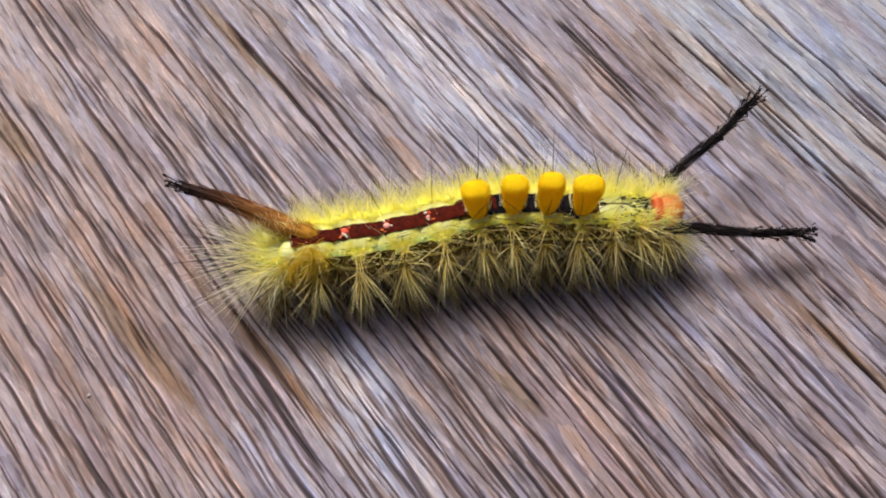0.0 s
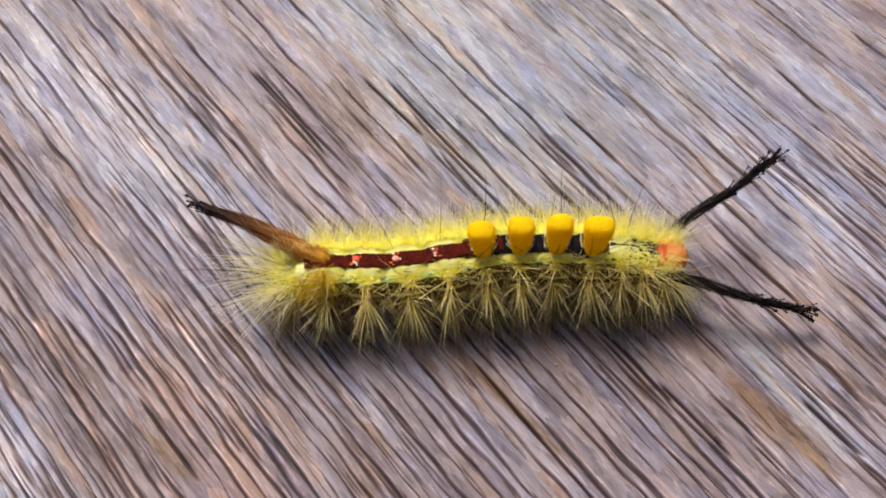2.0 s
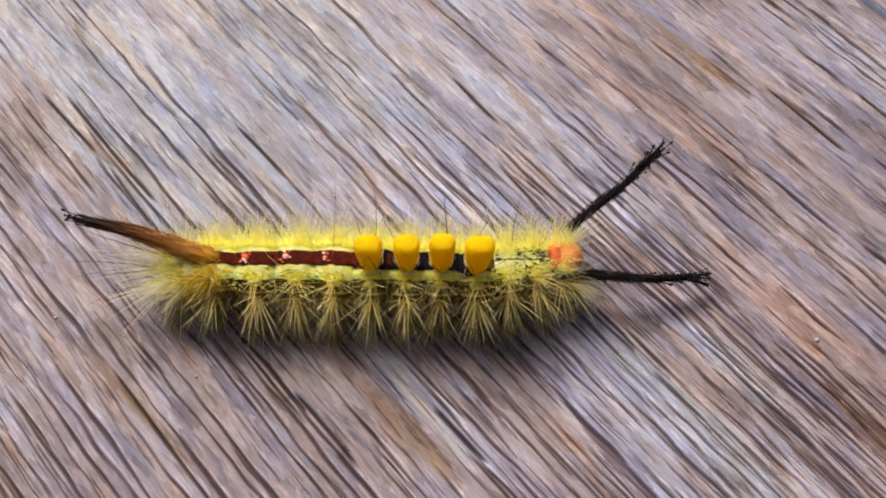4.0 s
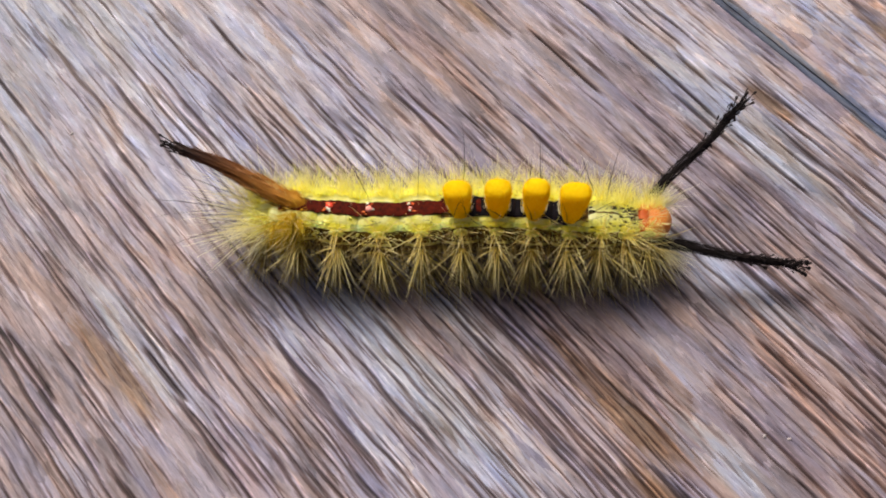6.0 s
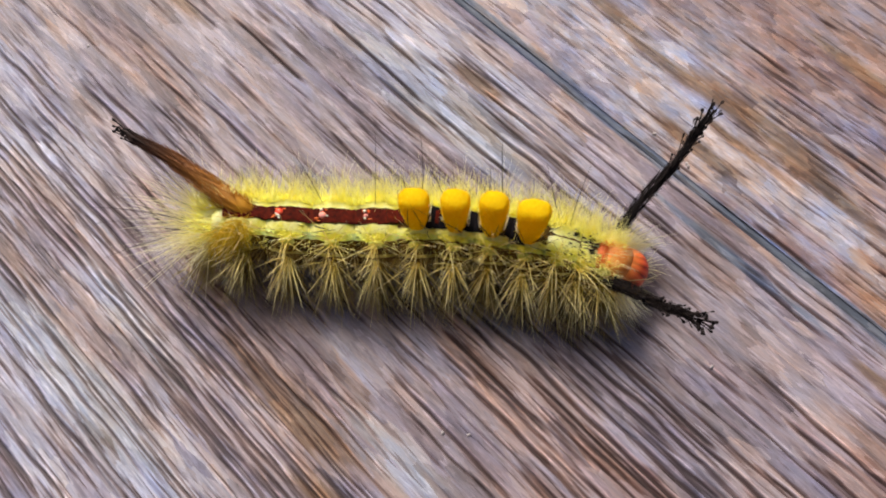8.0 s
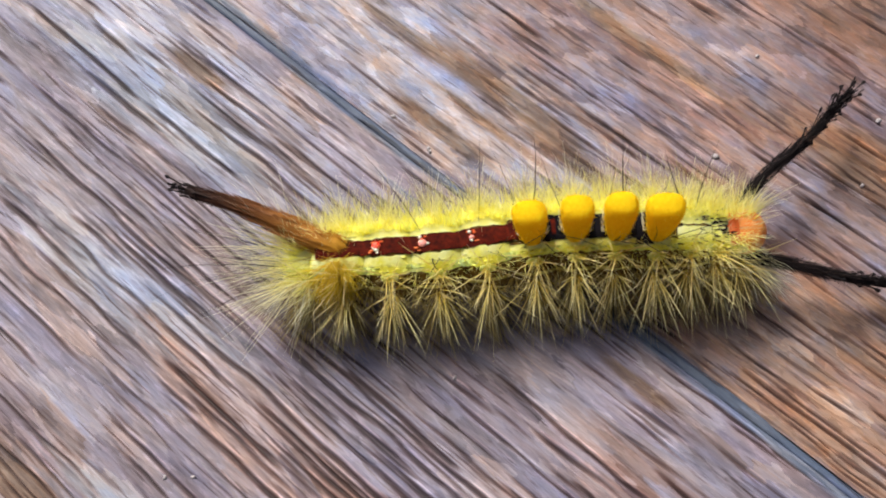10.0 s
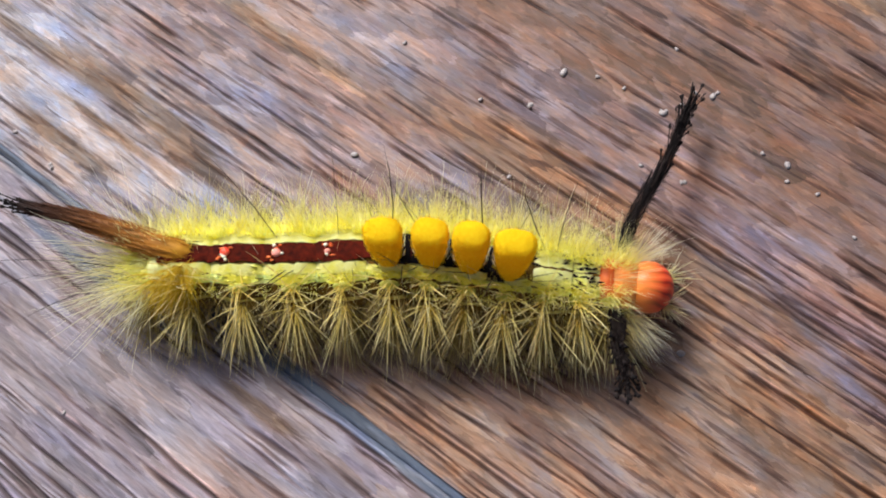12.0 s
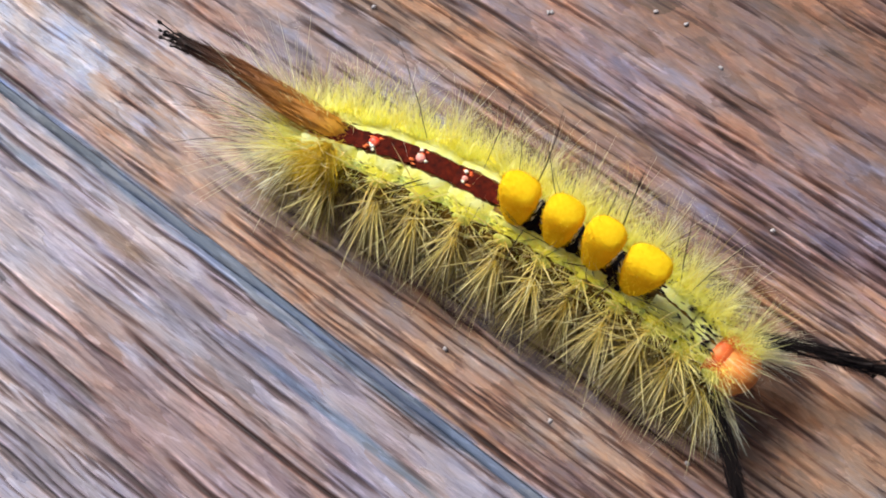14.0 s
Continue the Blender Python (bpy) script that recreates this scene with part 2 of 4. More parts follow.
ROSY = [(84, -19, 12, 3), (104, -25, 12, 2.5), (-30, -28, 26, 12), (-32, -6, 16, 6), (14, -38, 14, 4), (112, -38, 12, 5), (66, 6, 12, 1.8)]
TANNED = [(143, -26, 18, 5), (136, -20, 16, 4.5), (153, -25, 20, 5), (160, -32, 20, 6), (146, -12, 14, 2.5)]
UMBERED = [(150, 4, 30, 9), (164, -12, 14, 6)]
DUSKY = [(118, -37, 12, 2.5), (134, -36, 14, 3)]
# pale lilac sheen of the daylight on the brown board, painted as wood tone
LILAC = [(0.1, (0.103, 0.085, 0.087)), (0.28, (0.221, 0.195, 0.207)), (0.46, (0.33, 0.302, 0.315)), (0.64, (0.427, 0.396, 0.416)), (0.86, (0.597, 0.565, 0.575))]
LILAC_SHEEN = [(104.5 + k * math.cos(GRAIN) + off * 0.653, 0.8 + k * math.sin(GRAIN) + off * 0.757, a, b) for k, off, a, b in
((-12, 4.0, 16, 4.5), (6, 4.5, 15, 5), (18, 4.5, 9, 3))]
# slate-blue streaks that paint the bluish sheen of the sky along the seam
SKY_SLATE = [(0.1, (0.026, 0.031, 0.046)), (0.3, (0.066, 0.083, 0.118)), (0.5, (0.12, 0.145, 0.193)), (0.8, (0.22, 0.25, 0.31))]
SKY_STREAKS = [(104.5 + k * math.cos(GRAIN), 0.8 + k * math.sin(GRAIN) + dy, a, b) for k, dy, a, b in
           ((-38, 0.2, 15, 0.35), (-14, 0.5, 18, 0.4), (6, -0.3, 9, 0.35), (24, 0.2, 12, 0.35), (38, -0.5, 14, 0.4), (54, 0, 14, 0.4), (16, -3.2, 7, 0.35), (46, -4, 6, 0.3))]
wood_grey = wood("weathered_grey_wood", GREY, [(PALE, BLEACHED), (ASHEN, ASHY), (ROSE, ROSY), (BROWN, DUSKY), (SKY_SLATE, SKY_STREAKS), (BARE, SPLINTERS_GREY)], 0.60, 0.64, 0.16, 0.12, 1.4)
wood_brown = wood("weathered_brown_wood", BROWN, [(TAN, TANNED), (SAND, SANDY), (UMBER, UMBERED), (ROSE, [(112, 4, 26, 6), (128, 6, 12, 3), (140, -12, 10, 2)]), (LILAC, LILAC_SHEEN), (SKY_SLATE, SKY_STREAKS), (BARE, SPLINTERS)], 0.635, 0.58, 0.12, 0.24, 2.2, 0.6)


def plain(name, colour, colour2, scale, roughness=0.6, bump=0.0, through_light=0.0, sheen=0.0, gloss=0.3):
    """A mottled surface in two tones; through_light: how much light passes through it, as through thin hair or skin."""
    mat, n, l, b = material(name)
    tc = n.new("ShaderNodeTexCoord")
    fac = noise_at(n, l, tc.outputs["Object"], (scale, scale, scale), 4, 0.6)
    rp = ramp(n, [(0.32, colour), (0.68, colour2)])
    l.new(fac, rp.inputs["Fac"])
    l.new(rp.outputs["Color"], b.inputs["Base Color"])
    b.inputs["Roughness"].default_value = roughness
    b.inputs["Specular IOR Level"].default_value = gloss
    if sheen:
        b.inputs["Sheen Weight"].default_value = sheen
    if bump:
        bp = n.new("ShaderNodeBump")
        bp.inputs["Strength"].default_value, bp.inputs["Distance"].default_value = 0.8, bump
        l.new(fac, bp.inputs["Height"])
        l.new(bp.outputs["Normal"], b.inputs["Normal"])
    if through_light:
        tr = n.new("ShaderNodeBsdfTranslucent")
        l.new(rp.outputs["Color"], tr.inputs["Color"])
        ms = n.new("ShaderNodeMixShader")
        ms.inputs[0].default_value = through_light
        l.new(b.outputs[0], ms.inputs[1])
        l.new(tr.outputs[0], ms.inputs[2])
        l.new(ms.outputs[0], n["Material Output"].inputs["Surface"])
    return mat


def hair(name, stops, through_light=0.4, roughness=0.45, pale_tip=None):
    """Hair: a tone of its own for each strand; pale_tip is the colour towards which a strand turns at its end."""
    mat, n, l, b = material(name)
    geo = n.new("ShaderNodeNewGeometry")
    rp = ramp(n, stops)
    l.new(geo.outputs["Random Per Island"], rp.inputs["Fac"])
    col = rp.outputs["Color"]
    if pale_tip:
        far = n.new("ShaderNodeAttribute")
        far.attribute_name = "along"
        col = mix(n, l, math_node(n, l, "MULTIPLY", far.outputs["Fac"], 0.85), col, pale_tip)
    l.new(col, b.inputs["Base Color"])
    b.inputs["Roughness"].default_value = roughness
    b.inputs["Specular IOR Level"].default_value = 0.12
    tr = n.new("ShaderNodeBsdfTranslucent")
    l.new(col, tr.inputs["Color"])
    ms = n.new("ShaderNodeMixShader")
    ms.inputs[0].default_value = through_light
    l.new(b.outputs[0], ms.inputs[1])
    l.new(tr.outputs[0], ms.inputs[2])
    l.new(ms.outputs[0], n["Material Output"].inputs["Surface"])
    return mat


# the seam's reflection of the sky, put into the colour
seam_blue = wood("slate_blue_sky_sheen", [(0.1, (0.02, 0.026, 0.04)), (0.4, (0.062, 0.08, 0.112)), (0.8, (0.15, 0.18, 0.235))], [], 0.6, 0.62, 0.1)
soil = plain("bare_soil", (0.09, 0.065, 0.045), (0.16, 0.12, 0.085), 30, 0.95, 0.004)
skin = plain("mottled_ochre_skin", (0.030, 0.016, 0.005), (0.26, 0.14, 0.018), 1500, 0.55, 0.08 * MM, 0.15, 0.0, 0.2)
knob_skin = plain("lime_white_skin", (0.86, 0.85, 0.16), (0.94, 0.97, 0.66), 700, 0.5, 0.1 * MM, 0.3)
lime_skin = plain("lime_skin", (0.52, 0.50, 0.06), (0.78, 0.79, 0.22), 900, 0.5, 0.12 * MM, 0.25)
rump_skin = plain("yellow_rump_skin", (0.42, 0.30, 0.03), (0.86, 0.76, 0.22), 1100, 0.55, 0.1 * MM, 0.2)
pale_skin = plain("pale_yellow_skin", (0.86, 0.80, 0.08), (0.97, 0.96, 0.42), 1300, 0.55, 0.12 * MM, 0.25)
maroon = plain("maroon_velvet", (0.026, 0.003, 0.0015), (0.11, 0.010, 0.003), 2600, 0.8, 0.08 * MM, 0.0, 0.0, 0.08)
black_velvet = plain("black_velvet", (0.003, 0.0025, 0.004), (0.010, 0.008, 0.011), 2600, 0.8, 0.05 * MM, 0.0, 0.0, 0.06)
coral = plain("coral_red_skin", (0.60, 0.045, 0.012), (0.88, 0.16, 0.05), 1500, 0.5, 0.06 * MM, 0.15)
coral_orange = plain("coral_orange_skin", (0.78, 0.10, 0.02), (0.92, 0.26, 0.07), 1500, 0.5, 0.1 * MM, 0.15)
peach = plain("orange_skin", (0.84, 0.20, 0.035), (0.95, 0.42, 0.10), 1500, 0.5, 0.14 * MM, 0.15)


def lobed_skin():
    """Lemon-yellow in the middle of each lobe, mint-green towards its ends."""
    mat, n, l, b = material("lemon_and_mint_skin")
    xyz = n.new("ShaderNodeSeparateXYZ")
    tc = n.new("ShaderNodeTexCoord")
    l.new(tc.outputs["Object"], xyz.inputs[0])
    far = math_node(n, l, "MULTIPLY", math_node(n, l, "ABSOLUTE", xyz.outputs["X"], 0.0), 1 / (1.6 * MM))
    blot = noise_at(n, l, tc.outputs["Object"], (1400, 1400, 1400), 3, 0.6)
    rp = ramp(n, [(0.3, (0.84, 0.76, 0.07)), (0.6, (0.78, 0.80, 0.15)), (0.85, (0.64, 0.78, 0.36)), (1.0, (0.54, 0.68, 0.36))])
    l.new(math_node(n, l, "MULTIPLY_ADD", blot, 0.5, math_node(n, l, "SUBTRACT", far, 0.25)), rp.inputs["Fac"])
    l.new(rp.outputs["Color"], b.inputs["Base Color"])
    b.inputs["Roughness"].default_value, b.inputs["Specular IOR Level"].default_value = 0.5, 0.3
    bp = n.new("ShaderNodeBump")
    bp.inputs["Strength"].default_value, bp.inputs["Distance"].default_value = 0.7, 0.1 * MM
    l.new(blot, bp.inputs["Height"])
    l.new(bp.outputs["Normal"], b.inputs["Normal"])
    return mat


lobe_skin = lobed_skin()


def striped_head():
    """Coral-red with darker bands in front, orange behind."""
    mat, n, l, b = material("banded_coral_skin")
    tc = n.new("ShaderNodeTexCoord")
    wave = n.new("ShaderNodeTexWave")
    wave.bands_direction = "Y"
    wave.inputs["Scale"].default_value, wave.inputs["Distortion"].default_value = 640, 6.0
    wave.inputs["Detail"].default_value, wave.inputs["Detail Scale"].default_value = 2.0, 0.6
    l.new(tc.outputs["Object"], wave.inputs["Vector"])
    rp = ramp(n, [(0.0, (0.30, 0.012, 0.006)), (0.22, (0.66, 0.045, 0.012)), (0.85, (0.78, 0.08, 0.022)), (1.0, (0.85, 0.14, 0.05))])
    l.new(wave.outputs["Fac"], rp.inputs["Fac"])
    xyz = n.new("ShaderNodeSeparateXYZ")
    l.new(tc.outputs["Object"], xyz.inputs[0])
    front = ramp(n, [(0.25, (0, 0, 0)), (0.75, (1, 1, 1))])
    l.new(math_node(n, l, "MULTIPLY_ADD", xyz.outputs["X"], 1 / (2.6 * MM), 0.3), front.inputs["Fac"])
    l.new(mix(n, l, front.outputs["Color"], (0.90, 0.27, 0.05), rp.outputs["Color"]), b.inputs["Base Color"])
    b.inputs["Roughness"].default_value, b.inputs["Specular IOR Level"].default_value = 0.38, 0.4
    return mat


coral_banded = striped_head()
gland = plain("red_gland", (0.8, 0.03, 0.015), (0.92, 0.16, 0.08), 3000, 0.4)
pink_gland = plain("pink_gland", (0.80, 0.20, 0.14), (0.92, 0.45, 0.38), 3000, 0.4)
quartz = plain("pale_quartz", (0.26, 0.225, 0.225), (0.46, 0.42, 0.42), 9000, 0.4)
ivory = plain("ivory_white", (0.85, 0.8, 0.6), (0.9, 0.88, 0.75), 3000, 0.4)
brush_yellow = plain("dense_yellow_brush", (0.94, 0.62, 0.008), (0.98, 0.71, 0.016), 5200, 0.9, 0.0, 0.35, 0.0, 0.05)
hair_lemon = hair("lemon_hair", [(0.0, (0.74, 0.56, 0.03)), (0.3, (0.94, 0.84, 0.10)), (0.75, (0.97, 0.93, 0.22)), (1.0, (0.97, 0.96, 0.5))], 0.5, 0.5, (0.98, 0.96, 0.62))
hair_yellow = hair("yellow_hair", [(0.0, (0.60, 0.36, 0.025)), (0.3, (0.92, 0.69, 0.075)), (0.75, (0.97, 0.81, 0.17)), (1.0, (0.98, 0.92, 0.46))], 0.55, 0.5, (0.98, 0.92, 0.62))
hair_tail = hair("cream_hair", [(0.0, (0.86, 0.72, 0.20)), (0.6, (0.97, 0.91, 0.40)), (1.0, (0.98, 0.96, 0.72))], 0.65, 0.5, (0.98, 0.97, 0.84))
hair_brush = hair("brush_hair", [(0.0, (0.80, 0.46, 0.006)), (0.3, (0.94, 0.63, 0.008)), (0.7, (0.98, 0.74, 0.014)), (1.0, (0.98, 0.84, 0.09))], 0.5, 0.8)
hair_white = hair("white_hair", [(0.0, (0.85, 0.82, 0.6)), (1.0, (0.95, 0.93, 0.8))], 0.5)
hair_black = hair("black_hair", [(0.0, (0.004, 0.003, 0.004)), (1.0, (0.022, 0.015, 0.014))], 0.0, 0.7)


def pencil_brown():
    """Hair that is golden brown at the root of the pencil and black towards its end."""
    mat, n, l, b = material("brown_to_black_hair")
    tc = n.new("ShaderNodeTexCoord")
    xyz = n.new("ShaderNodeSeparateXYZ")
    l.new(tc.outputs["Object"], xyz.inputs[0])
    geo = n.new("ShaderNodeNewGeometry")
    f = math_node(n, l, "MULTIPLY_ADD", xyz.outputs["X"], 1 / (12.2 * MM), math_node(n, l, "MULTIPLY_ADD", geo.outputs["Random Per Island"], 0.10, -0.05))
    rp = ramp(n, [(0.0, (0.60, 0.30, 0.025)), (0.18, (0.38, 0.155, 0.018)), (0.5, (0.18, 0.062, 0.014)), (0.74, (0.06, 0.022, 0.012)), (0.93, (0.007, 0.005, 0.006))])
    l.new(f, rp.inputs["Fac"])
    l.new(rp.outputs["Color"], b.inputs["Base Color"])
    b.inputs["Roughness"].default_value, b.inputs["Specular IOR Level"].default_value = 0.6, 0.2
    return mat


hair_brown = pencil_brown()
# brownish hair, darkened further to carry part of the shade under the flank
hair_low = hair("shaded_brown_low_hair", [(0.0, (0.07, 0.038, 0.009)), (0.6, (0.27, 0.18, 0.032)), (1.0, (0.58, 0.45, 0.09))], 0.5, 0.5, (0.64, 0.52, 0.24))
hair_gold = hair("golden_hair", [(0.0, (0.66, 0.42, 0.02)), (1.0, (0.93, 0.72, 0.07))], 0.35)
fuzz_yellow = hair("fine_yellow_fuzz", [(0.0, (0.98, 0.92, 0.06)), (1.0, (0.99, 0.97, 0.26))], 0.7, 0.5, (0.99, 0.98, 0.62))


# ---- building blocks ----
def mesh_object(name, verts, faces, mats, parent=None, slots=None, smooth=True, label=""):
    me = bpy.data.meshes.new(name)
    me.from_pydata(verts, [], faces)
    for m in mats:
        me.materials.append(m)
    if slots is not None:
        me.polygons.foreach_set("material_index", slots)
    if smooth:
        me.polygons.foreach_set("use_smooth", [True] * len(me.polygons))
    me.update()
    ob = new(name, me)
    ob.parent = parent
    return tagged(ob, label) if label else ob


def part(name, bm, mat, parent, label=""):
    me = bpy.data.meshes.new(name)
    bm.normal_update()
    bm.to_mesh(me)
    bm.free()
    me.materials.append(mat)
    me.polygons.foreach_set("use_smooth", [True] * len(me.polygons))
    ob = new(name, me)
    ob.parent = parent
    return tagged(ob, label) if label else ob


# ---- the boards ----
ALONG = Vector((math.cos(GRAIN), math.sin(GRAIN), 0))
ACROSS = Vector((-math.sin(GRAIN), math.cos(GRAIN), 0))
SEAM = Vector((104.5 * MM, 0.8 * MM, 0))


def on_board(u, v, z=0.0):
    """A place u along the grain and v across it from the open seam; the grain fans out a little away from the seam."""
    w = v
    if v < 0:
        w += u * math.tan(radians(55 * max(v, -0.14)))
    free = min(1.0, 0.25 + abs(v) / (8 * MM))
    w += free * (0.28 * MM * noise.noise((u * 18, v * 40, 1.7)) + 0.07 * MM * noise.noise((u * 120, v * 160, 5.1)))
    return SEAM + ALONG * u + ACROSS * w + Vector((0, 0, z))


deck = tagged(new("deck"), "weathered grey and brown wooden deck boards", "deck", kind="structure")
# open cracks along the grain: x, y of the middle, half length and width in mm
CRACKS = [(-15, -10.5, 5.5, 0.45), (19.5, -3.5, 4, 0.4), (26.5, -10, 4, 0.4), (32, -15, 3.5, 0.4), (11, -5, 5.7, 0.4), (-11.5, -14, 5.3, 0.4),
          (-9.5, -37.5, 6, 0.6), (6.5, -33, 4, 0.45), (23.5, -5.5, 7, 0.45), (10.5, -4, 4, 0.4), (53.5, 2, 3, 0.4), (36, -4.5, 3.2, 0.4), (41, -24.5, 3, 0.45),
          (44.5, -27.5, 4, 0.45), (-0.5, -27, 3.5, 0.45), (81.5, 2.5, 4.5, 0.4), (101, -23, 5.5, 0.5), (54.5, -27, 3, 0.6), (112, -23.5, 5, 0.5),
          (109, -27.5, 9, 0.4), (60, -8, 6, 0.4), (134, -33, 10, 0.4), (90, 2, 6, 0.4), (33, -30, 8, 0.4)]


def near_spot(u, v, spots):
    """How deep (0 to 1) a place lies in the nearest of some stretches, given by x, y, half length and half width in mm."""
    most = 0.0
    for cu, cv, a, b in spots:
        d = 1 - ((u - cu) / a) ** 2 - ((v - cv) / b) ** 2
        if d > most:
            most = d
    return most


def in_grain(spots):
    """The stretches with their centres turned into distances along and across the grain, in metres."""
    out = []
    for x, y, a, b in spots:
        d = Vector((x * MM, y * MM, 0)) - SEAM
        u, w = d.dot(ALONG), d.dot(ACROSS)
        out.append((u, w / (1 + 0.96 * u) if w < 0 else w, a * MM, b * MM))
    return out


def plank(v0, v1, mat, length=2.6, thick=0.022):
    """One board with eased edges; its top lies just under the ridges of the grain."""
    verts, faces, uvs = [], [], []
    ease, top = 0.35 * MM, -0.75 * MM
    prof = [(v0, -thick), (v0, top - ease), (v0 + ease, top), (v1 - ease, top), (v1, top - ease), (v1, -thick)]
    for u in (-length / 2, length / 2):
        for v, z in prof:
            verts.append(SEAM + ALONG * u + ACROSS * v + Vector((0, 0, z)))
            uvs.append((u, v + z))
    k = len(prof)
    for i in range(k):
        j = (i + 1) % k
        faces.append((i, i + k, j + k, j))
    faces.append(tuple(range(k)))
    faces.append(tuple(range(2 * k - 1, k - 1, -1)))
    ob = mesh_object("plank", verts, faces, [mat], deck, smooth=False)
    lay = ob.data.uv_layers.new(name="grain")
    for lp in ob.data.loops:
        lay.data[lp.index].uv = uvs[lp.vertex_index]
    return ob


def weathered_face(owner, v0, v1, mat, lines, dashes):
    """The weathered upper face of a board: one sheet whose soft wood has worn into grooves that run, split and end
    along the grain. late_wood holds how far a place belongs to the dark lines of the grain or (below 0) to the
    highlights painted on the ridges beside them."""
    cracks, splinters = in_grain(CRACKS), in_grain(SPLINTERS + SPLINTERS_GREY)
    step_u, step_v = 0.75 * MM, 0.088 * MM
    nu, nv = int(0.225 / step_u), int((v1 - v0) / step_v)
    verts, uvs, grain, ridges, faces, index = [], [], [], [], [], {}
    fold = noise.noise
    for j in range(nv + 1):
        v = v0 + (v1 - v0) * j / nv
        edge = min(v - v0, v1 - v) if v0 > -0.1 else v1 - v
        for i in range(nu + 1):
            u = -0.135 + i * step_u
            p = on_board(u, v)
            if not (-0.064 < p.x < 0.187 and -0.074 < p.y < 0.047):
                continue
            where = 0.8 * fold((u * 16, v * 130, 2.2)) + 0.22 * max(-1.0, min(1.0, (-0.010 - p.y) / 0.016))
            where -= 0.28 * max(0.0, min(1.0, (p.x - 0.085) / 0.03))
            warp = 0.4 * fold((u * 5, v * 120, 0.7)) + 0.14 * fold((u * 26, v * 420, 4.4)) + 0.10 * fold((u * 300, v * 900, 3.4))
            groove, crest = 0.0, 0.0
            calm = max(0.0, min(1.0, (p.y + 0.006 - 0.07 * max(0.0, 0.02 - p.x)) / 0.012))
            even = max(0.0, min(1.0, (0.062 - p.x) / 0.035)) if v1 < 0 else 0.0
            strip = math.floor(v / (0.98 * MM) + warp * 1.07)
            ridge = 0.62 * fold((u * 75, strip * 7.31, 1.1)) + 0.42 * fold((u * 28, strip * 3.17, 8.8))
            body = 0.78 + 1.1 * fold((u * 120, v * 900, 6.1))
            for gap, wide, many, far, seed in ((0.98, 0.18, lines + 0.15 * even, 150 - 80 * even, 0.3), (0.55, 0.10, 0.6 * lines - 0.5 * even, 190, 5.3), (0.62, 0.14, dashes - 0.35 - 0.3 * even, 210, 9.3)):
                wide *= max(0.45, body)
                turn = v / (gap * MM) + warp * 1.05 / gap
                k = round(turn)
                off = abs(turn - k - 0.20 * fold((u * 55, k * 3.7, seed)) - 0.22 * fold((u * 330, k * 2.9, seed))) * gap
                force = many - 0.5 - 0.45 * calm + 1.75 * fold((u * far, k * 5.31, seed + 1)) + 1.3 * where + 0.3 * fold((u * 400, v * 2000, seed))
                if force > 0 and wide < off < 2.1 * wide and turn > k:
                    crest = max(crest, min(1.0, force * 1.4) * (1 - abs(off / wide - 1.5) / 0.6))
                if force > 0 and off < wide:
                    groove = max(groove, min(1.0, force * 1.4) * (1 - (off / wide) ** 1.4))
            for cu, cv, ca, cb in cracks:
                if abs(u - cu) < ca:
                    off = abs(v - cv - 0.35 * MM * fold((u * 130, cv * 900, 3.0)))
                    if off < 0.45 * cb:
                        groove = max(groove, (1 - off / (0.45 * cb)) * min(1.0, 4 * (1 - abs(u - cu) / ca)) * 1.5)
            crest *= 1 - min(1.0, 2 * groove)
            z = -0.26 * groove + 0.08 * crest + 0.05 * fold((u * 25, v * 260, 7.7)) + 0.03 * fold((u * 160, v * 1500, 5.5))
            torn = near_spot(u, v, splinters)
            if torn > 0:
                z += torn * (0.35 * fold((u * 260, v * 1300, 8.2)) - 0.08)
            worn = (0.34 + 0.3 * fold((u * 90, 3.3, v0 * 9))) * MM
            if 0 < edge < worn:
                z -= 0.26 * (1 - edge / worn) ** 2
            index[i, j] = len(verts)
            verts.append((p.x, p.y, z * MM))
            uvs.append((u, v))
            ridges.append(ridge)
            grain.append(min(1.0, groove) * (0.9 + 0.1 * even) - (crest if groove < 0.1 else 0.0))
    for (i, j), a in index.items():
        b, c, d = index.get((i + 1, j)), index.get((i + 1, j + 1)), index.get((i, j + 1))
        if None not in (b, c, d):
            faces.append((a, b, c, d))
    ob = mesh_object("board_face", verts, faces, [mat], owner, label="worn grooved upper face of the board")
    lay = ob.data.uv_layers.new(name="grain")
    at = np.empty(len(ob.data.loops), np.int32)
    ob.data.loops.foreach_get("vertex_index", at)
    lay.data.foreach_set("uv", np.array(uvs, np.float32)[at].ravel())
    ob.data.attributes.new("ridge", "FLOAT", "POINT").data.foreach_set("value", np.array(ridges, np.float32))
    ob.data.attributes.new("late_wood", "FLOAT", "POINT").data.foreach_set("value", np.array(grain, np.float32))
    return ob


WIDE = 0.145
boards = []
for i in range(-9, 9):
    lo, hi = i * WIDE + (0.45 * MM if i == 0 else 0.4 * MM), (i + 1) * WIDE - 0.45 * MM
    boards.append(plank(lo, hi, wood_grey if i % 2 else wood_brown))
weathered_face(boards[8], -0.138, -0.23 * MM, wood_grey, 1.0, 0.78)
weathered_face(boards[9], 0.23 * MM, 0.062, wood_brown, 0.56, 1.38)


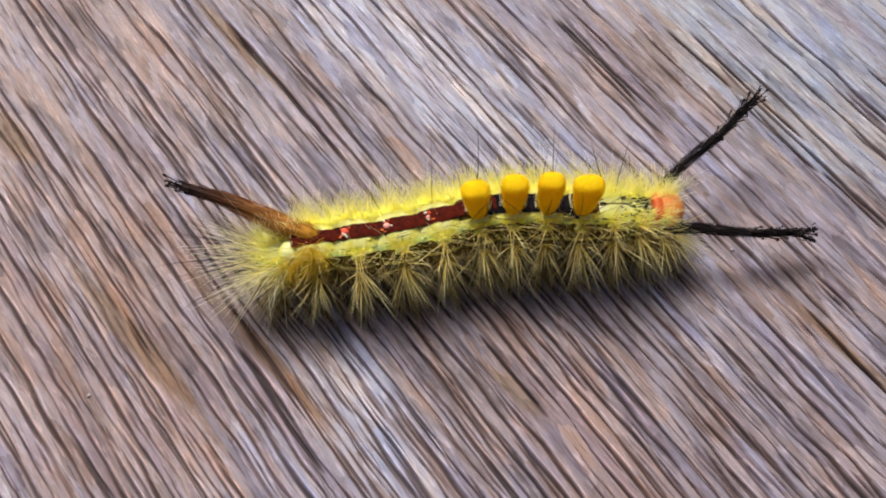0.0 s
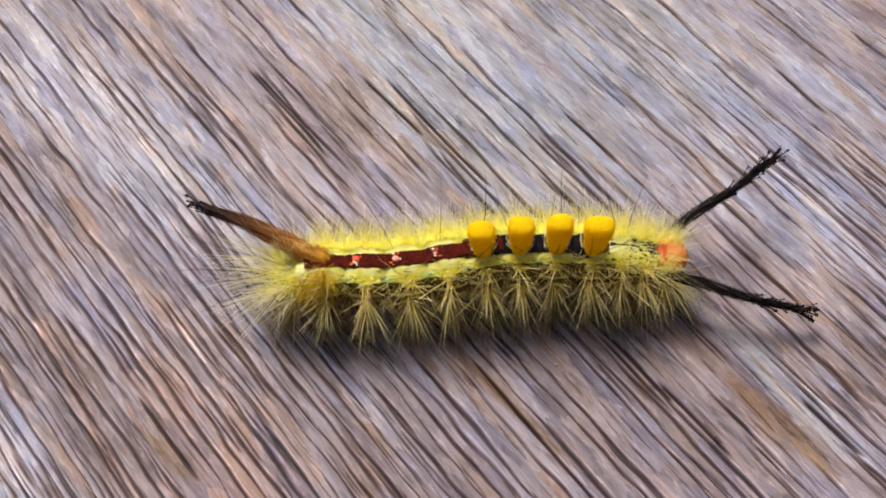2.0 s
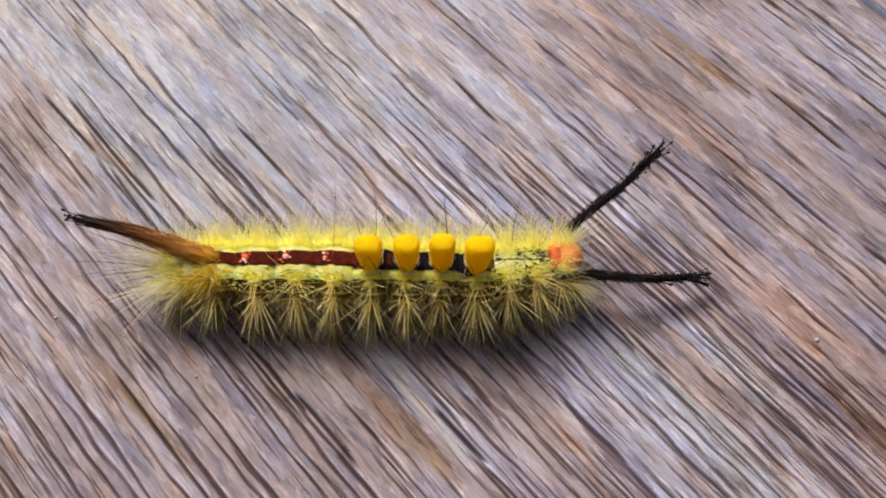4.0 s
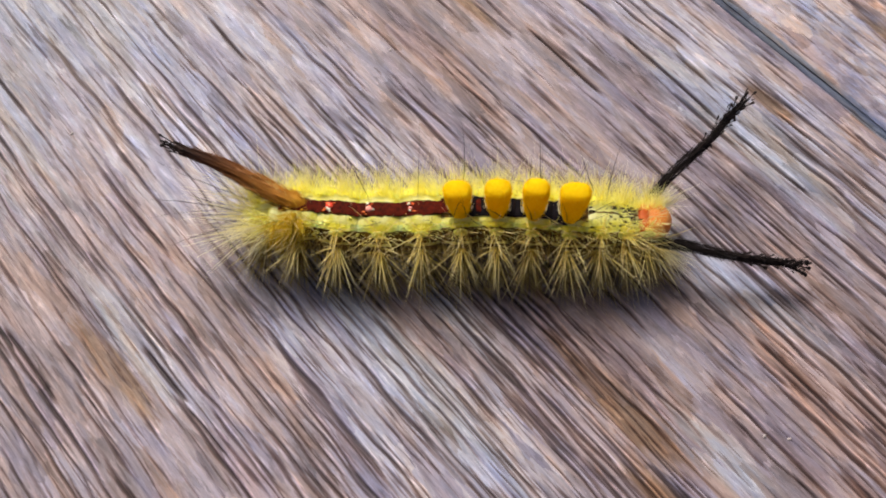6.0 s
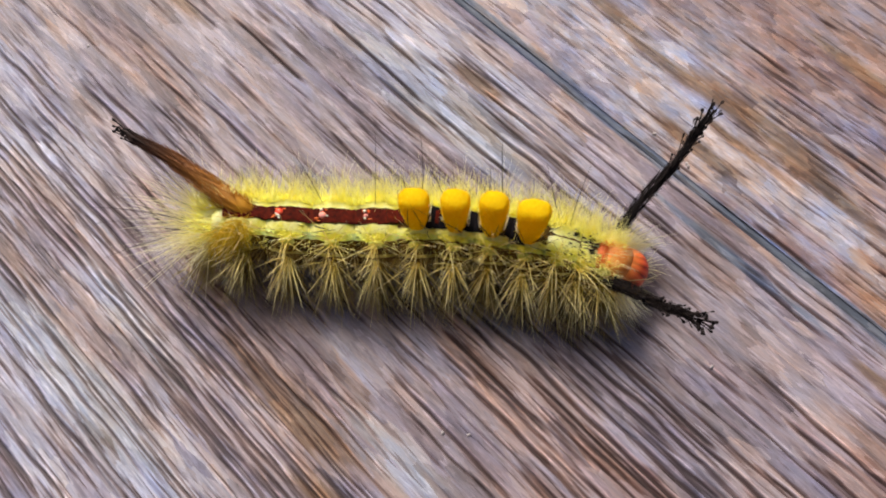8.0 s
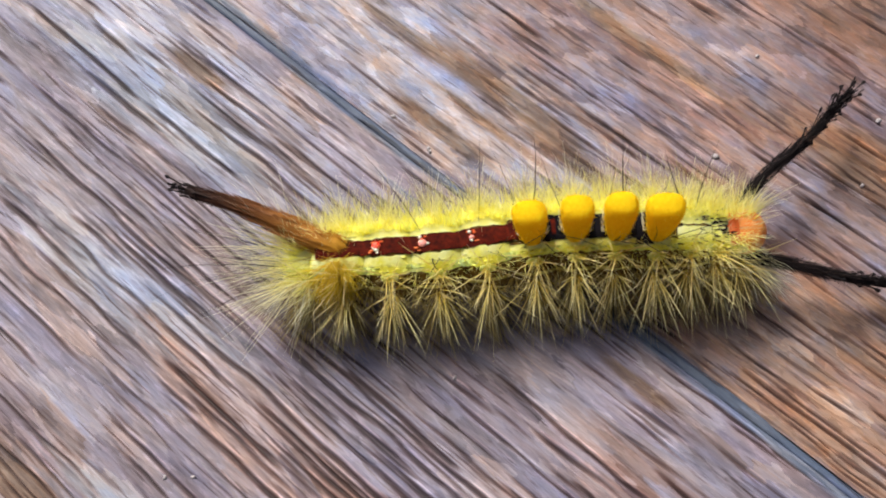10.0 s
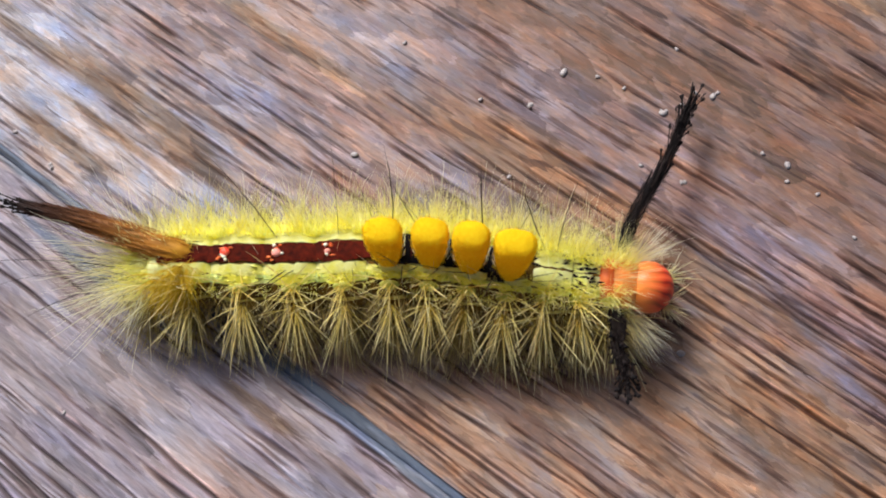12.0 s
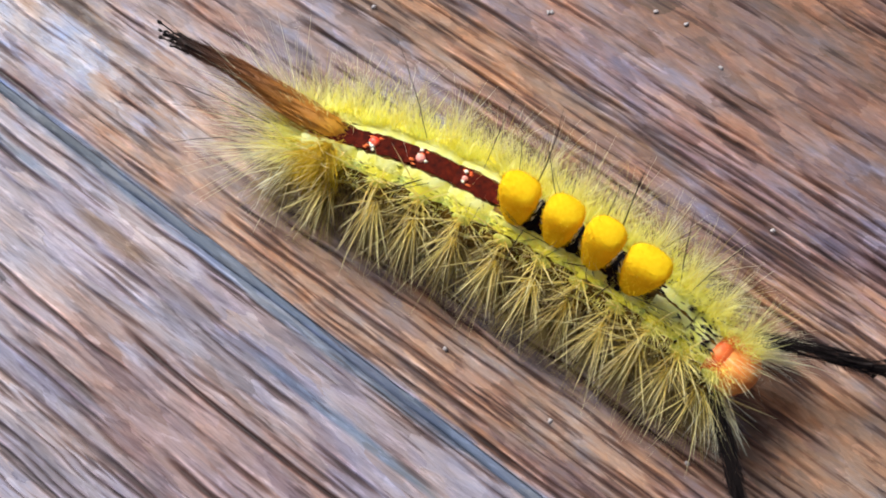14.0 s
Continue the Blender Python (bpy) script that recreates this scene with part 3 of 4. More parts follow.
def seam_strip():
    """A strip added in the open seam, a little below the boards; its slate blue imitates reflected sky."""
    verts, faces, uvs = [], [], []
    steps = ((-1, -0.8), (-0.9, -0.14), (-0.3, -0.09), (0.3, -0.085), (0.9, -0.13), (1, -0.8))
    k = len(steps)
    for i in range(261):
        u = -0.135 + i * 0.00086
        half = (0.36 + 0.14 * noise.noise((u * 60, 2.0, 0.3)) + 0.10 * noise.noise((u * 240, 7.0, 0.3))) * MM
        for off, z in steps:
            p = on_board(u, off * half, (z + 0.08 * noise.noise((u * 170, off, 0.8))) * MM)
            verts.append(p)
            uvs.append((u, off * half))
    for i in range(260):
        for j in range(k - 1):
            a = i * k + j
            faces.append((a, a + k, a + k + 1, a + 1))
    ob = mesh_object("seam_sheen", verts, faces, [seam_blue], deck, label="slate-blue strip in the open seam, coloured like reflected sky")
    lay = ob.data.uv_layers.new(name="grain")
    for lp in ob.data.loops:
        lay.data[lp.index].uv = uvs[lp.vertex_index]
    return ob


seam_strip()

bm = bmesh.new()
bmesh.ops.create_grid(bm, x_segments=8, y_segments=8, size=400)
ground = part("ground", bm, soil, None)
ground.location.z = -0.022
tagged(ground, "bare brown soil under the deck", "ground", kind="structure")


def sand_grain(x, y, size, turn, first=None):
    """A tiny pale angular grain that lies on the boards."""
    m = pose(x * MM, y * MM, 0.03 * MM, 0, 0, turn)
    if first is not None:
        return copy_thing(first, m)
    bm = bmesh.new()
    bmesh.ops.create_icosphere(bm, subdivisions=1, radius=size * MM)
    for v in bm.verts:
        v.co = Vector((v.co.x * 1.25, v.co.y * 0.9, v.co.z * 0.3)) * (0.8 + 0.4 * noise.noise(v.co * 9000))
    ob = part("sand_grain", bm, quartz, None)
    ob.matrix_basis = m
    return tagged(ob, "tiny pale grain of sand on the boards", "sand grain", "grains of sand on the boards")


grit_rng = random.Random(31)
GRAINS = [(154.2, -4.9), (145.2, -2.7), (143.0, -4.7), (151.3, -10.4), (150.7, -5.8), (132.3, -6.9), (113.7, -5.8), (145.3, -2.6), (143.1, -4.6), (153.9, -5.1), (157.5, -9.9), (149.9, -20.4), (151.0, -5.8), (151.5, -10.4), (156.2, -9.0), (144.3, -29.2), (135.7, 0.3), (143.0, -4.6), (150.8, -5.9), (158.9, -11.8), (160.5, -14.6), (149.5, -33.3), (156.2, -35.9), (81.6, -17.1), (99.5, -26.8), (115.2, -21.1), (113.8, -6.0), (97.8, -26.8), (34.1, -24.4), (22.3, -20.7)]
small = sand_grain(*GRAINS[0], 0.18, 20)
large = sand_grain(*GRAINS[1], 0.28, 70)
for x, y in GRAINS[2:]:
    sand_grain(x, y, 0, grit_rng.uniform(0, 360), grit_rng.choice((small, small, large)))
for _ in range(12):
    sand_grain(grit_rng.gauss(150, 6), grit_rng.gauss(-7, 5), 0, grit_rng.uniform(0, 360), small)
for _ in range(7):
    sand_grain(grit_rng.uniform(-30, 165), grit_rng.uniform(-45, 15), 0, grit_rng.uniform(0, 360), small)


# ---- the caterpillar ----
def strands(name, roots, mat, parent, rng, thick=0.05, floor=-2.65, clubs=0.0, sides=3):
    """Hairs as thin bent tapered tubes, joined: rows of root, direction, length (mm) and bend. clubs: thickness of the plumed tip.
    With two sides they are fine flattened blades that let the light through."""
    verts, faces, along = [], [], []
    for root, way, ln, bend in roots:
        way = Vector(way).normalized()
        side = way.orthogonal().normalized()
        over = way.cross(side)
        turn = Matrix.Rotation(rng.uniform(0, 6.28), 3, way)
        side, over = turn @ side, turn @ over
        first = len(verts)
        th = thick * rng.choice((0.5, 0.7, 0.9, 1.1, 1.5))
        steps = ((0.0, 0.8), (0.35, 1.0), (0.72, 0.7)) if not clubs else ((0.0, 0.9), (0.72, 0.8), (0.86, clubs), (0.95, clubs * 0.8))
        for f, k in steps:
            c = Vector(root) + way * ln * f + bend * ln * f * f
            c.z = max(c.z, floor + 0.1 * (1 - f))
            for a in range(sides):
                a *= 6.283 / sides
                p = c + (side * math.cos(a) + over * math.sin(a)) * th * k * 0.5
                verts.append(p * MM)
                along.append(f)
        tip = Vector(root) + way * ln + bend * ln
        tip.z = max(tip.z, floor)
        verts.append(tip * MM)
        along.append(1.0)
        ring_of = range(sides) if sides > 2 else (0,)
        for s in range(len(steps) - 1):
            for a in ring_of:
                i, j = first + sides * s + a, first + sides * s + (a + 1) % sides
                faces.append((i, j, j + sides, i + sides))
        e = first + sides * (len(steps) - 1)
        for a in ring_of:
            faces.append((e + a, e + (a + 1) % sides, e + sides))
    ob = mesh_object(name, verts, faces, [mat], parent)
    ob.data.attributes.new("along", "FLOAT", "POINT").data.foreach_set("value", np.array(along, np.float32))
    return ob


def burst(origin, way, count, length, spread, rng, droop=0.0):
    """The hairs of one wart: they fan out from a small knob round a main direction."""
    way, rows = Vector(way).normalized(), []
    for _ in range(count):
        d = (way + Vector((rng.gauss(0, spread), rng.gauss(0, spread), rng.gauss(0, spread)))).normalized()
        root = Vector(origin) + d * 0.15 + Vector((rng.gauss(0, 0.14), rng.gauss(0, 0.1), rng.gauss(0, 0.1)))
        rows.append((root, d, length * rng.uniform(0.5, 1.12), Vector((rng.gauss(0, 0.06), rng.gauss(0, 0.06), -droop + rng.gauss(0, 0.06)))))
    return rows


def shell(ry, rz, half, a0, a1, grow, bulge=0.14, around=24, along=15, closed=False, front=1.0, back=1.0):
    """A band of a body ring from angle a0 to a1 (0 is the back, degrees), lifted by grow (mm). front and back scale its ends."""
    bm, grid = bmesh.new(), []
    for i in range(along):
        f = i / (along - 1)
        x = (2 * f - 1) * half
        k = (1 - bulge + bulge * math.sin(math.pi * f) ** 0.7) * (back + (front - back) * f)
        row = []
        for j in range(around + (0 if closed else 1)):
            fray = 0 if closed else 3.4 * noise.noise((x * 2.6 + a0, j * 2.1, ry * 7))
            a = radians(a0 + (a1 - a0) * j / around + fray)
            flat = 0.93 if math.cos(a) < -0.3 else 1.0
            row.append(bm.verts.new((x * MM, -math.sin(a) * (ry * k + grow) * MM, math.cos(a) * (rz * k + grow) * flat * MM)))
        grid.append(row)
    wide = len(grid[0])
    for a, b in zip(grid, grid[1:]):
        for j in range(wide if closed else wide - 1):
            m = (j + 1) % wide
            bm.faces.new((a[j], a[m], b[m], b[j]))
    if closed:
        bm.faces.new(grid[0])
        bm.faces.new(grid[-1][::-1])
    return bm


def ball(rx, ry, rz, at, seg=14, rings=9):
    bm = bmesh.new()
    bmesh.ops.create_uvsphere(bm, u_segments=seg, v_segments=rings, radius=1)
    for v in bm.verts:
        v.co = Vector((at[0] + v.co.x * rx, at[1] + v.co.y * ry, at[2] + v.co.z * rz)) * MM
    return bm


# name of the ring's place, distance from the tail pencil along the back, half length, half width, half height (mm)
RINGS = [("rump", -3.0, 1.55, 2.0, 2.0), ("a8", -0.45, 1.65, 2.35, 2.35), ("a7", 2.4, 1.65, 2.5, 2.45), ("a6", 5.25, 1.65, 2.55, 2.5),
         ("a5", 8.05, 1.6, 2.6, 2.5), ("a4", 10.75, 1.5, 2.6, 2.55), ("a3", 13.3, 1.45, 2.55, 2.6), ("a2", 15.8, 1.45, 2.5, 2.6),
         ("a1", 18.3, 1.45, 2.45, 2.5), ("t3", 20.5, 1.3, 2.3, 2.3), ("t2", 22.2, 1.2, 2.1, 2.1), ("t1", 23.9, 1.15, 1.8, 1.8)]
AXIS = 2.75  # height of the body's axis over the boards, mm

caterpillar = tagged(new("caterpillar"), "yellow tussock caterpillar with a red head, crawling over the boards", "caterpillar")


def tussock(parent, rng, lean, tall, fan):
    """A dense upright brush of yellow hair on the back, wider at its rounded top than at its foot."""
    def brush(x, y, z, k=1.0):
        """A point of the brush's surface, from a point of the unit ball."""
        f = (z + 1) / 2
        flat = math.hypot(x, y)
        boxy = flat / (abs(x) ** 2.7 + abs(y) ** 2.7) ** (1 / 2.7) if flat > 1e-6 else 1.0
        square = (1 - abs(z) ** 4.6) ** (1 / 4.6) / math.sqrt(1 - z * z) if abs(z) < 0.999 else 1.0
        wide = k * square * boxy
        wide *= 1 + 0.05 * noise.noise((x * 2.2 + tall * 40, y * 2.2, z * 1.6)) * (0.3 + f)
        return Vector((x * (0.46 + (0.64 + fan) * f ** 0.9 - 0.03 * f ** 6) * wide + lean * f, y * (0.38 + 0.48 * f) * wide - 0.72 + 1.12 * f, 2.15 + tall * (1.55 + z * 1.55 * k)))

    bm = bmesh.new()
    bmesh.ops.create_uvsphere(bm, u_segments=20, v_segments=14, radius=1)
    for v in bm.verts:
        v.co = brush(*v.co) * MM
    core = part("tussock", bm, brush_yellow, parent, "dense yellow hair brush")
    rows = []
    for _ in range(1900):
        d = Vector((rng.gauss(0, 1), rng.gauss(0, 1), rng.gauss(0.5, 1))).normalized()
        if d.z < -0.6:
            continue
        root = brush(d.x, d.y, d.z, 0.97)
        out = brush(d.x, d.y, d.z, 1.1) - root
        rows.append((root, out.normalized() * 0.6 + Vector((rng.gauss(0, 0.12), rng.gauss(0, 0.12), 0.6)), rng.uniform(0.05, 0.2) + 0.25 * rng.random() ** 5, Vector((0, 0, 0))))
    strands("brush_hair", rows, hair_brush, core, rng, 0.026, sides=2)
    rows = []
    for _ in range(80):
        s = rng.choice((-1, 1))
        root = Vector((s * 0.72 + rng.gauss(0, 0.06), rng.uniform(-0.5, 0.9), 2.25))
        rows.append((root, (s * 0.12, 0.1, 1), rng.uniform(0.5, 1.3), Vector((s * 0.08, 0, 0))))
    strands("white_hair", rows, hair_white, core, rng, 0.032, sides=2)
    return core


def ring(place, half, ry, rz, rng):
    """One ring of the body with its markings, legs and hair warts."""
    abdomen = place.startswith("a")
    ends = {"rump": (1.0, 0.45), "t1": (0.7, 1.0), "t2": (0.93, 1.0)}.get(place, (1.0, 1.0))
    body = part("body_ring", shell(ry, rz, half, 0, 360, 0, closed=True, front=ends[0], back=ends[1]), rump_skin if place == "rump" else skin, caterpillar)
    kw = {"front": ends[0], "back": ends[1], "along": 15}
    tuss = place in ("a1", "a2", "a3", "a4")
    if abdomen:
        if not tuss or place == "a4":
            part("back_stripe", shell(ry, rz, half, -11.5, 11.5, 0.07, bulge=0.05, around=8, **kw), maroon, body, "maroon back stripe")
        if tuss:
            span, at = {"a4": (0.55, 0.45), "a1": (0.62, -0.38)}.get(place, (1.0, 0.0))
            patch = part("back_stripe", shell(ry, rz, half * span, -18, 27 if place == "a1" else 18, 0.11, around=8, **kw), black_velvet, body, "black velvet stripe")
            patch.location.x = at * half * MM
    for s in (-1, 1):
        lo, hi = (18.5, 28) if tuss else (13, 28) if abdomen else (1.5, 26)
        part("pale_band", shell(ry, rz, half * (0.95 if s > 0 and abdomen else 0.98), s * lo, s * hi, 0.06, around=6, **kw), pale_skin if abdomen else knob_skin, body, "pale yellow band")
        lobe = part("side_lobe", shell(ry, rz, half * (0.99 if s > 0 else 0.94), s * (hi - 1), s * (hi + (21 if s < 0 else 7 if tuss else 10)), 0.10, bulge=0.17, around=10, **kw), lobe_skin, body, "lemon-yellow side lobe with mint-green ends")
        a = radians(hi + (15 if s > 0 else 23)) * s
        knob = part("wart", ball(0.55, 0.30, 0.18, (0, 0, 0), 14, 8), lime_skin, body, "flat lime-green wart")
        knob.matrix_basis = Matrix.Translation((0, -math.sin(a) * (ry + 0.05) * MM, math.cos(a) * (rz + 0.05) * MM)) @ Matrix.Rotation(a, 4, "X")
        part("side_band", shell(ry, rz, half * 0.9, s * 60, s * 66, 0.05, around=5, **kw), rump_skin, body, "ochre-yellow side band")
    for x, r in {"a7": ((-0.7, 0.22),), "a6": ((-0.7, 0.2),), "a5": ((-0.7, 0.13),)}.get(place, ()):
        part("gland", ball(1.3 * r, 1.2 * r, 0.16, (x, rng.uniform(-0.1, 0.1), rz + 0.06), 14, 9), gland if place == "a7" else pink_gland, body, "small red gland" if place == "a7" else "small pink gland")
        for _ in range(4):
            part("gland_edge", ball(rng.uniform(0.10, 0.2), rng.uniform(0.05, 0.09), 0.07, (x + rng.uniform(-0.45, 0.5), rng.choice((-1, 1)) * rng.uniform(0.22, 0.42), rz + 0.05), 8, 6), coral_orange, body, "orange-red fleck on the stripe")
        for _ in range(4):
            at = (x + rng.uniform(-0.2, 0.35), rng.uniform(-0.4, 0.4), rz + 0.08)
            part("white_spot", ball(rng.uniform(0.07, 0.14), rng.uniform(0.06, 0.11), 0.09, at, 8, 6), ivory, body)
    if tuss:
        tussock(body, rng, {"a4": -0.2, "a3": 0.0, "a2": 0.05, "a1": 0.25}[place], {"a4": 0.82, "a3": 0.91, "a2": 1.04, "a1": 0.96}[place], {"a1": 0.16, "a4": 0.05}.get(place, 0.0))
    if place in ("a3", "a4", "a5", "a6", "rump"):
        for s in (-1, 1):
            part("proleg", ball(0.45, 0.42, 0.62, (0, s * 0.95, -2.13), 10, 7), skin, body)
    if place in ("t1", "t2", "t3"):
        for s in (-1, 1):
            part("leg", ball(0.22, 0.22, 0.75, (0.3, s * 0.8, -2.0), 8, 7), coral, body)
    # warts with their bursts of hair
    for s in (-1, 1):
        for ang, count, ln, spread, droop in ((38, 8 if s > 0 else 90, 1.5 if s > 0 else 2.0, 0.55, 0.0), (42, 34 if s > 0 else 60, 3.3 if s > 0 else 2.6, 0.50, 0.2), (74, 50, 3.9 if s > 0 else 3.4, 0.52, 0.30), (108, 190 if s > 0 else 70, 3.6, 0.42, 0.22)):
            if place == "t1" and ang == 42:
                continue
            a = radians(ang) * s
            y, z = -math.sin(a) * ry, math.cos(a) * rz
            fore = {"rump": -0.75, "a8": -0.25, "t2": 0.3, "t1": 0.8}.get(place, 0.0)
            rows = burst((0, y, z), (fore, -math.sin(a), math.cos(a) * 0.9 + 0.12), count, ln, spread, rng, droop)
            # far tufts take paler lemon and cream: their sunlit look is in the colour
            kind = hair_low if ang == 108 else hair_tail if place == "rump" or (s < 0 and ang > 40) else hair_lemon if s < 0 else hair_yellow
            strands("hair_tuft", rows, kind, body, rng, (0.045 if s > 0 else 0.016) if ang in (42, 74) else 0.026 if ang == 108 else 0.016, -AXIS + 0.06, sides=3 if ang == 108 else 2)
    rows = []
    for _ in range(800):
        a = radians((22 if abdomen else 14) + 34 * rng.random() ** 1.5) * rng.choice((-1, -1, -1, 1) if abdomen else (-1, 1))
        x = rng.uniform(-1, 1) * half
        d = Vector((rng.gauss(0, 0.35), -math.sin(a) + rng.gauss(0, 0.25), math.cos(a) * 0.8 + 0.25 + rng.gauss(0, 0.25)))
        rows.append(((x, -math.sin(a) * ry * 0.96, math.cos(a) * rz * 0.96), d, 0.3 + (2.3 if a < 0 else 0.7) * rng.random() ** 2, Vector((0, 0, -0.05))))
    strands("fuzz", rows, fuzz_yellow, body, rng, 0.030, -AXIS + 0.1, sides=2)
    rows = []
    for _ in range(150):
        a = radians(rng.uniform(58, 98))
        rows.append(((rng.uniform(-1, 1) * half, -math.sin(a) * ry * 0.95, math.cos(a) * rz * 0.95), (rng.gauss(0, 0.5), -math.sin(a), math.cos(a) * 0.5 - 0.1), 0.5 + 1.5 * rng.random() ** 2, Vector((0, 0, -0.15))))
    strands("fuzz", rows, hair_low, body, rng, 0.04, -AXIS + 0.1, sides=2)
    if place in ("a8", "rump"):
        rows = []
        for _ in range(3):
            at = (rng.uniform(-0.7, 0.1) + (0 if place == "a8" else 1.9), -ry * rng.uniform(0.2, 0.56), rz * 0.88)
            rows += burst(at, (-0.15, -1.0, 0.15), 150, 2.5, 0.5, rng, 0.3)
        strands("hair_tuft", rows, hair_gold, body, rng, 0.03, -AXIS + 0.1)
    rows = []
    if tuss or place in ("t3", "a5", "a6"):
        for _ in range(6 if tuss else 4):
            s = rng.choice((-1, 1))
            rows.append(((rng.uniform(-0.8, 0.8), s * 0.9, rz * 0.9), (rng.gauss(0, 0.22), s * rng.uniform(0.15, 0.6), 1), rng.uniform(5.0, 7.6), Vector((rng.gauss(0, 0.08), 0, 0))))
    if place == "rump":
        for i in range(14):
            rows.append(((-0.9, rng.uniform(-1, 1), rng.uniform(0, 1.2)), (-1, rng.gauss(0, 0.35), rng.uniform(-0.05, 0.5)), rng.uniform(4.5, 9.5), Vector((0, rng.gauss(0, 0.1), -0.05))))
    if rows:
        strands("long_hair", rows, hair_black, body, rng, 0.048, -AXIS + 0.1)
    if place == "rump":
        part("tail_knob", ball(0.8, 0.95, 0.8, (0.85, -0.5, 1.75), 20, 14), knob_skin, body, "lime-white tail knob")
        rows = []
        for _ in range(620):
            d = Vector((rng.gauss(-0.2, 1), rng.gauss(0, 1), abs(rng.gauss(0.2, 0.7)))).normalized()
            rows.append(((0.1 + d.x * 1.3, -0.1 + d.y * 1.5, 0.9 + d.z * 1.1), d + Vector((-0.6, 0, 0)), rng.uniform(0.4, 2.2), Vector((0, 0, 0))))
        strands("fuzz", rows, fuzz_yellow, body, rng, 0.026, -AXIS + 0.1, sides=2)
        rows = []
        for s in (-1, 0, 1):
            rows += burst((-0.9, s * 1.0, 0.4), (-1, s * 0.55, 0.22), 115, 5.6, 0.36, rng, 0.06)
        strands("hair_tuft", rows, hair_tail, body, rng, 0.03, -AXIS + 0.1, sides=2)
    if place == "t1":
        part("neck_patch", ball(1.35, 1.4, 1.1, (0.5, 0, 0.92), 20, 14), peach, body, "peach-orange neck patch")
        part("neck_patch", ball(0.75, 1.3, 1.03, (-0.3, 0, 1.03), 20, 14), coral_orange, body, "coral-red hind part of the neck patch")
        rows = []
        for _ in range(80):
            a, f = rng.uniform(-1.2, 1.2), rng.uniform(-0.8, 0.9)
            rows.append(((f, 1.2 * math.sin(a), 0.95 + 0.85 * math.cos(a) * math.sqrt(max(0.05, 1 - f * f * 0.8))), (0.8, math.sin(a) * 0.8, 0.5), rng.uniform(0.8, 2.2), Vector((0.1, 0, -0.2))))
        for s in (-1, 1):
            rows += burst((0.7, s * 1.2, 0.3), (0.9, s * 0.9, 0.0), 60, 3.4, 0.34, rng, 0.10)
        strands("hair_tuft", rows, hair_tail, body, rng, 0.026, -AXIS + 0.1, sides=2)
        for s in (-1, 1):
            rows = burst((0.9, s * 1.3, -0.1), (0.85, s * 0.75, -0.1), 130, 3.0, 0.24, rng, 0.12)
            strands("white_plume", rows, hair_white, body, rng, 0.03, -AXIS + 0.1, sides=2)
    if not abdomen and place != "rump":
        rows = []
        for s in (-1, 1):
            for ang in (22, 40):
                a = radians(ang) * s
                rows += burst((0, -math.sin(a) * ry, math.cos(a) * rz), (0.25, -math.sin(a), math.cos(a)), 34, 2.4, 0.5, rng, 0.08)
        strands("hair_tuft", rows, hair_lemon, body, rng, 0.024, -AXIS + 0.1, sides=2)
    if place in ("t2", "t3"):
        rows = []
        for i in range(64):
            x, y = rng.uniform(-0.9, 0.9), rng.uniform(-1.2, 1.2)
            rows.append(((x, y, rz * math.sqrt(max(0.1, 1 - (y / ry) ** 2)) - 0.04), (1, rng.gauss(0, 0.4), 0.12), rng.uniform(0.28, 0.5), Vector((0, 0, 0))))
        strands("dark_bristle", rows, hair_black, body, rng, 0.125, -AXIS)
    return body


rng = random.Random(21)
body_rings = {place: ring(place, half, ry, rz, rng) for place, _, half, ry, rz in RINGS}


def head_capsule():
    head = part("head", ball(1.42, 1.42, 1.38, (0.45, 0, 0), 26, 18), coral_banded, caterpillar, "glossy coral-red head")
    rows = []
    for s in (-1, 1):
        for k in range(3):
            bm = ball(0.10, 0.10, 0.06, (1.45 - 0.12 * k, s * (0.85 + 0.12 * k), -0.35 + 0.22 * k), 8, 6)
            part("eye", bm, black_velvet, head)
        rows += burst((1.3, s * 0.7, -0.5), (1, s * 0.4, -0.2), 40, 1.9, 0.45, rng)
    part("jaw", ball(0.4, 0.6, 0.4, (1.6, 0, -0.85), 10, 7), black_velvet, head)
    strands("face_hair", rows, hair_tail, head, rng, 0.04, -1.9)
    return head


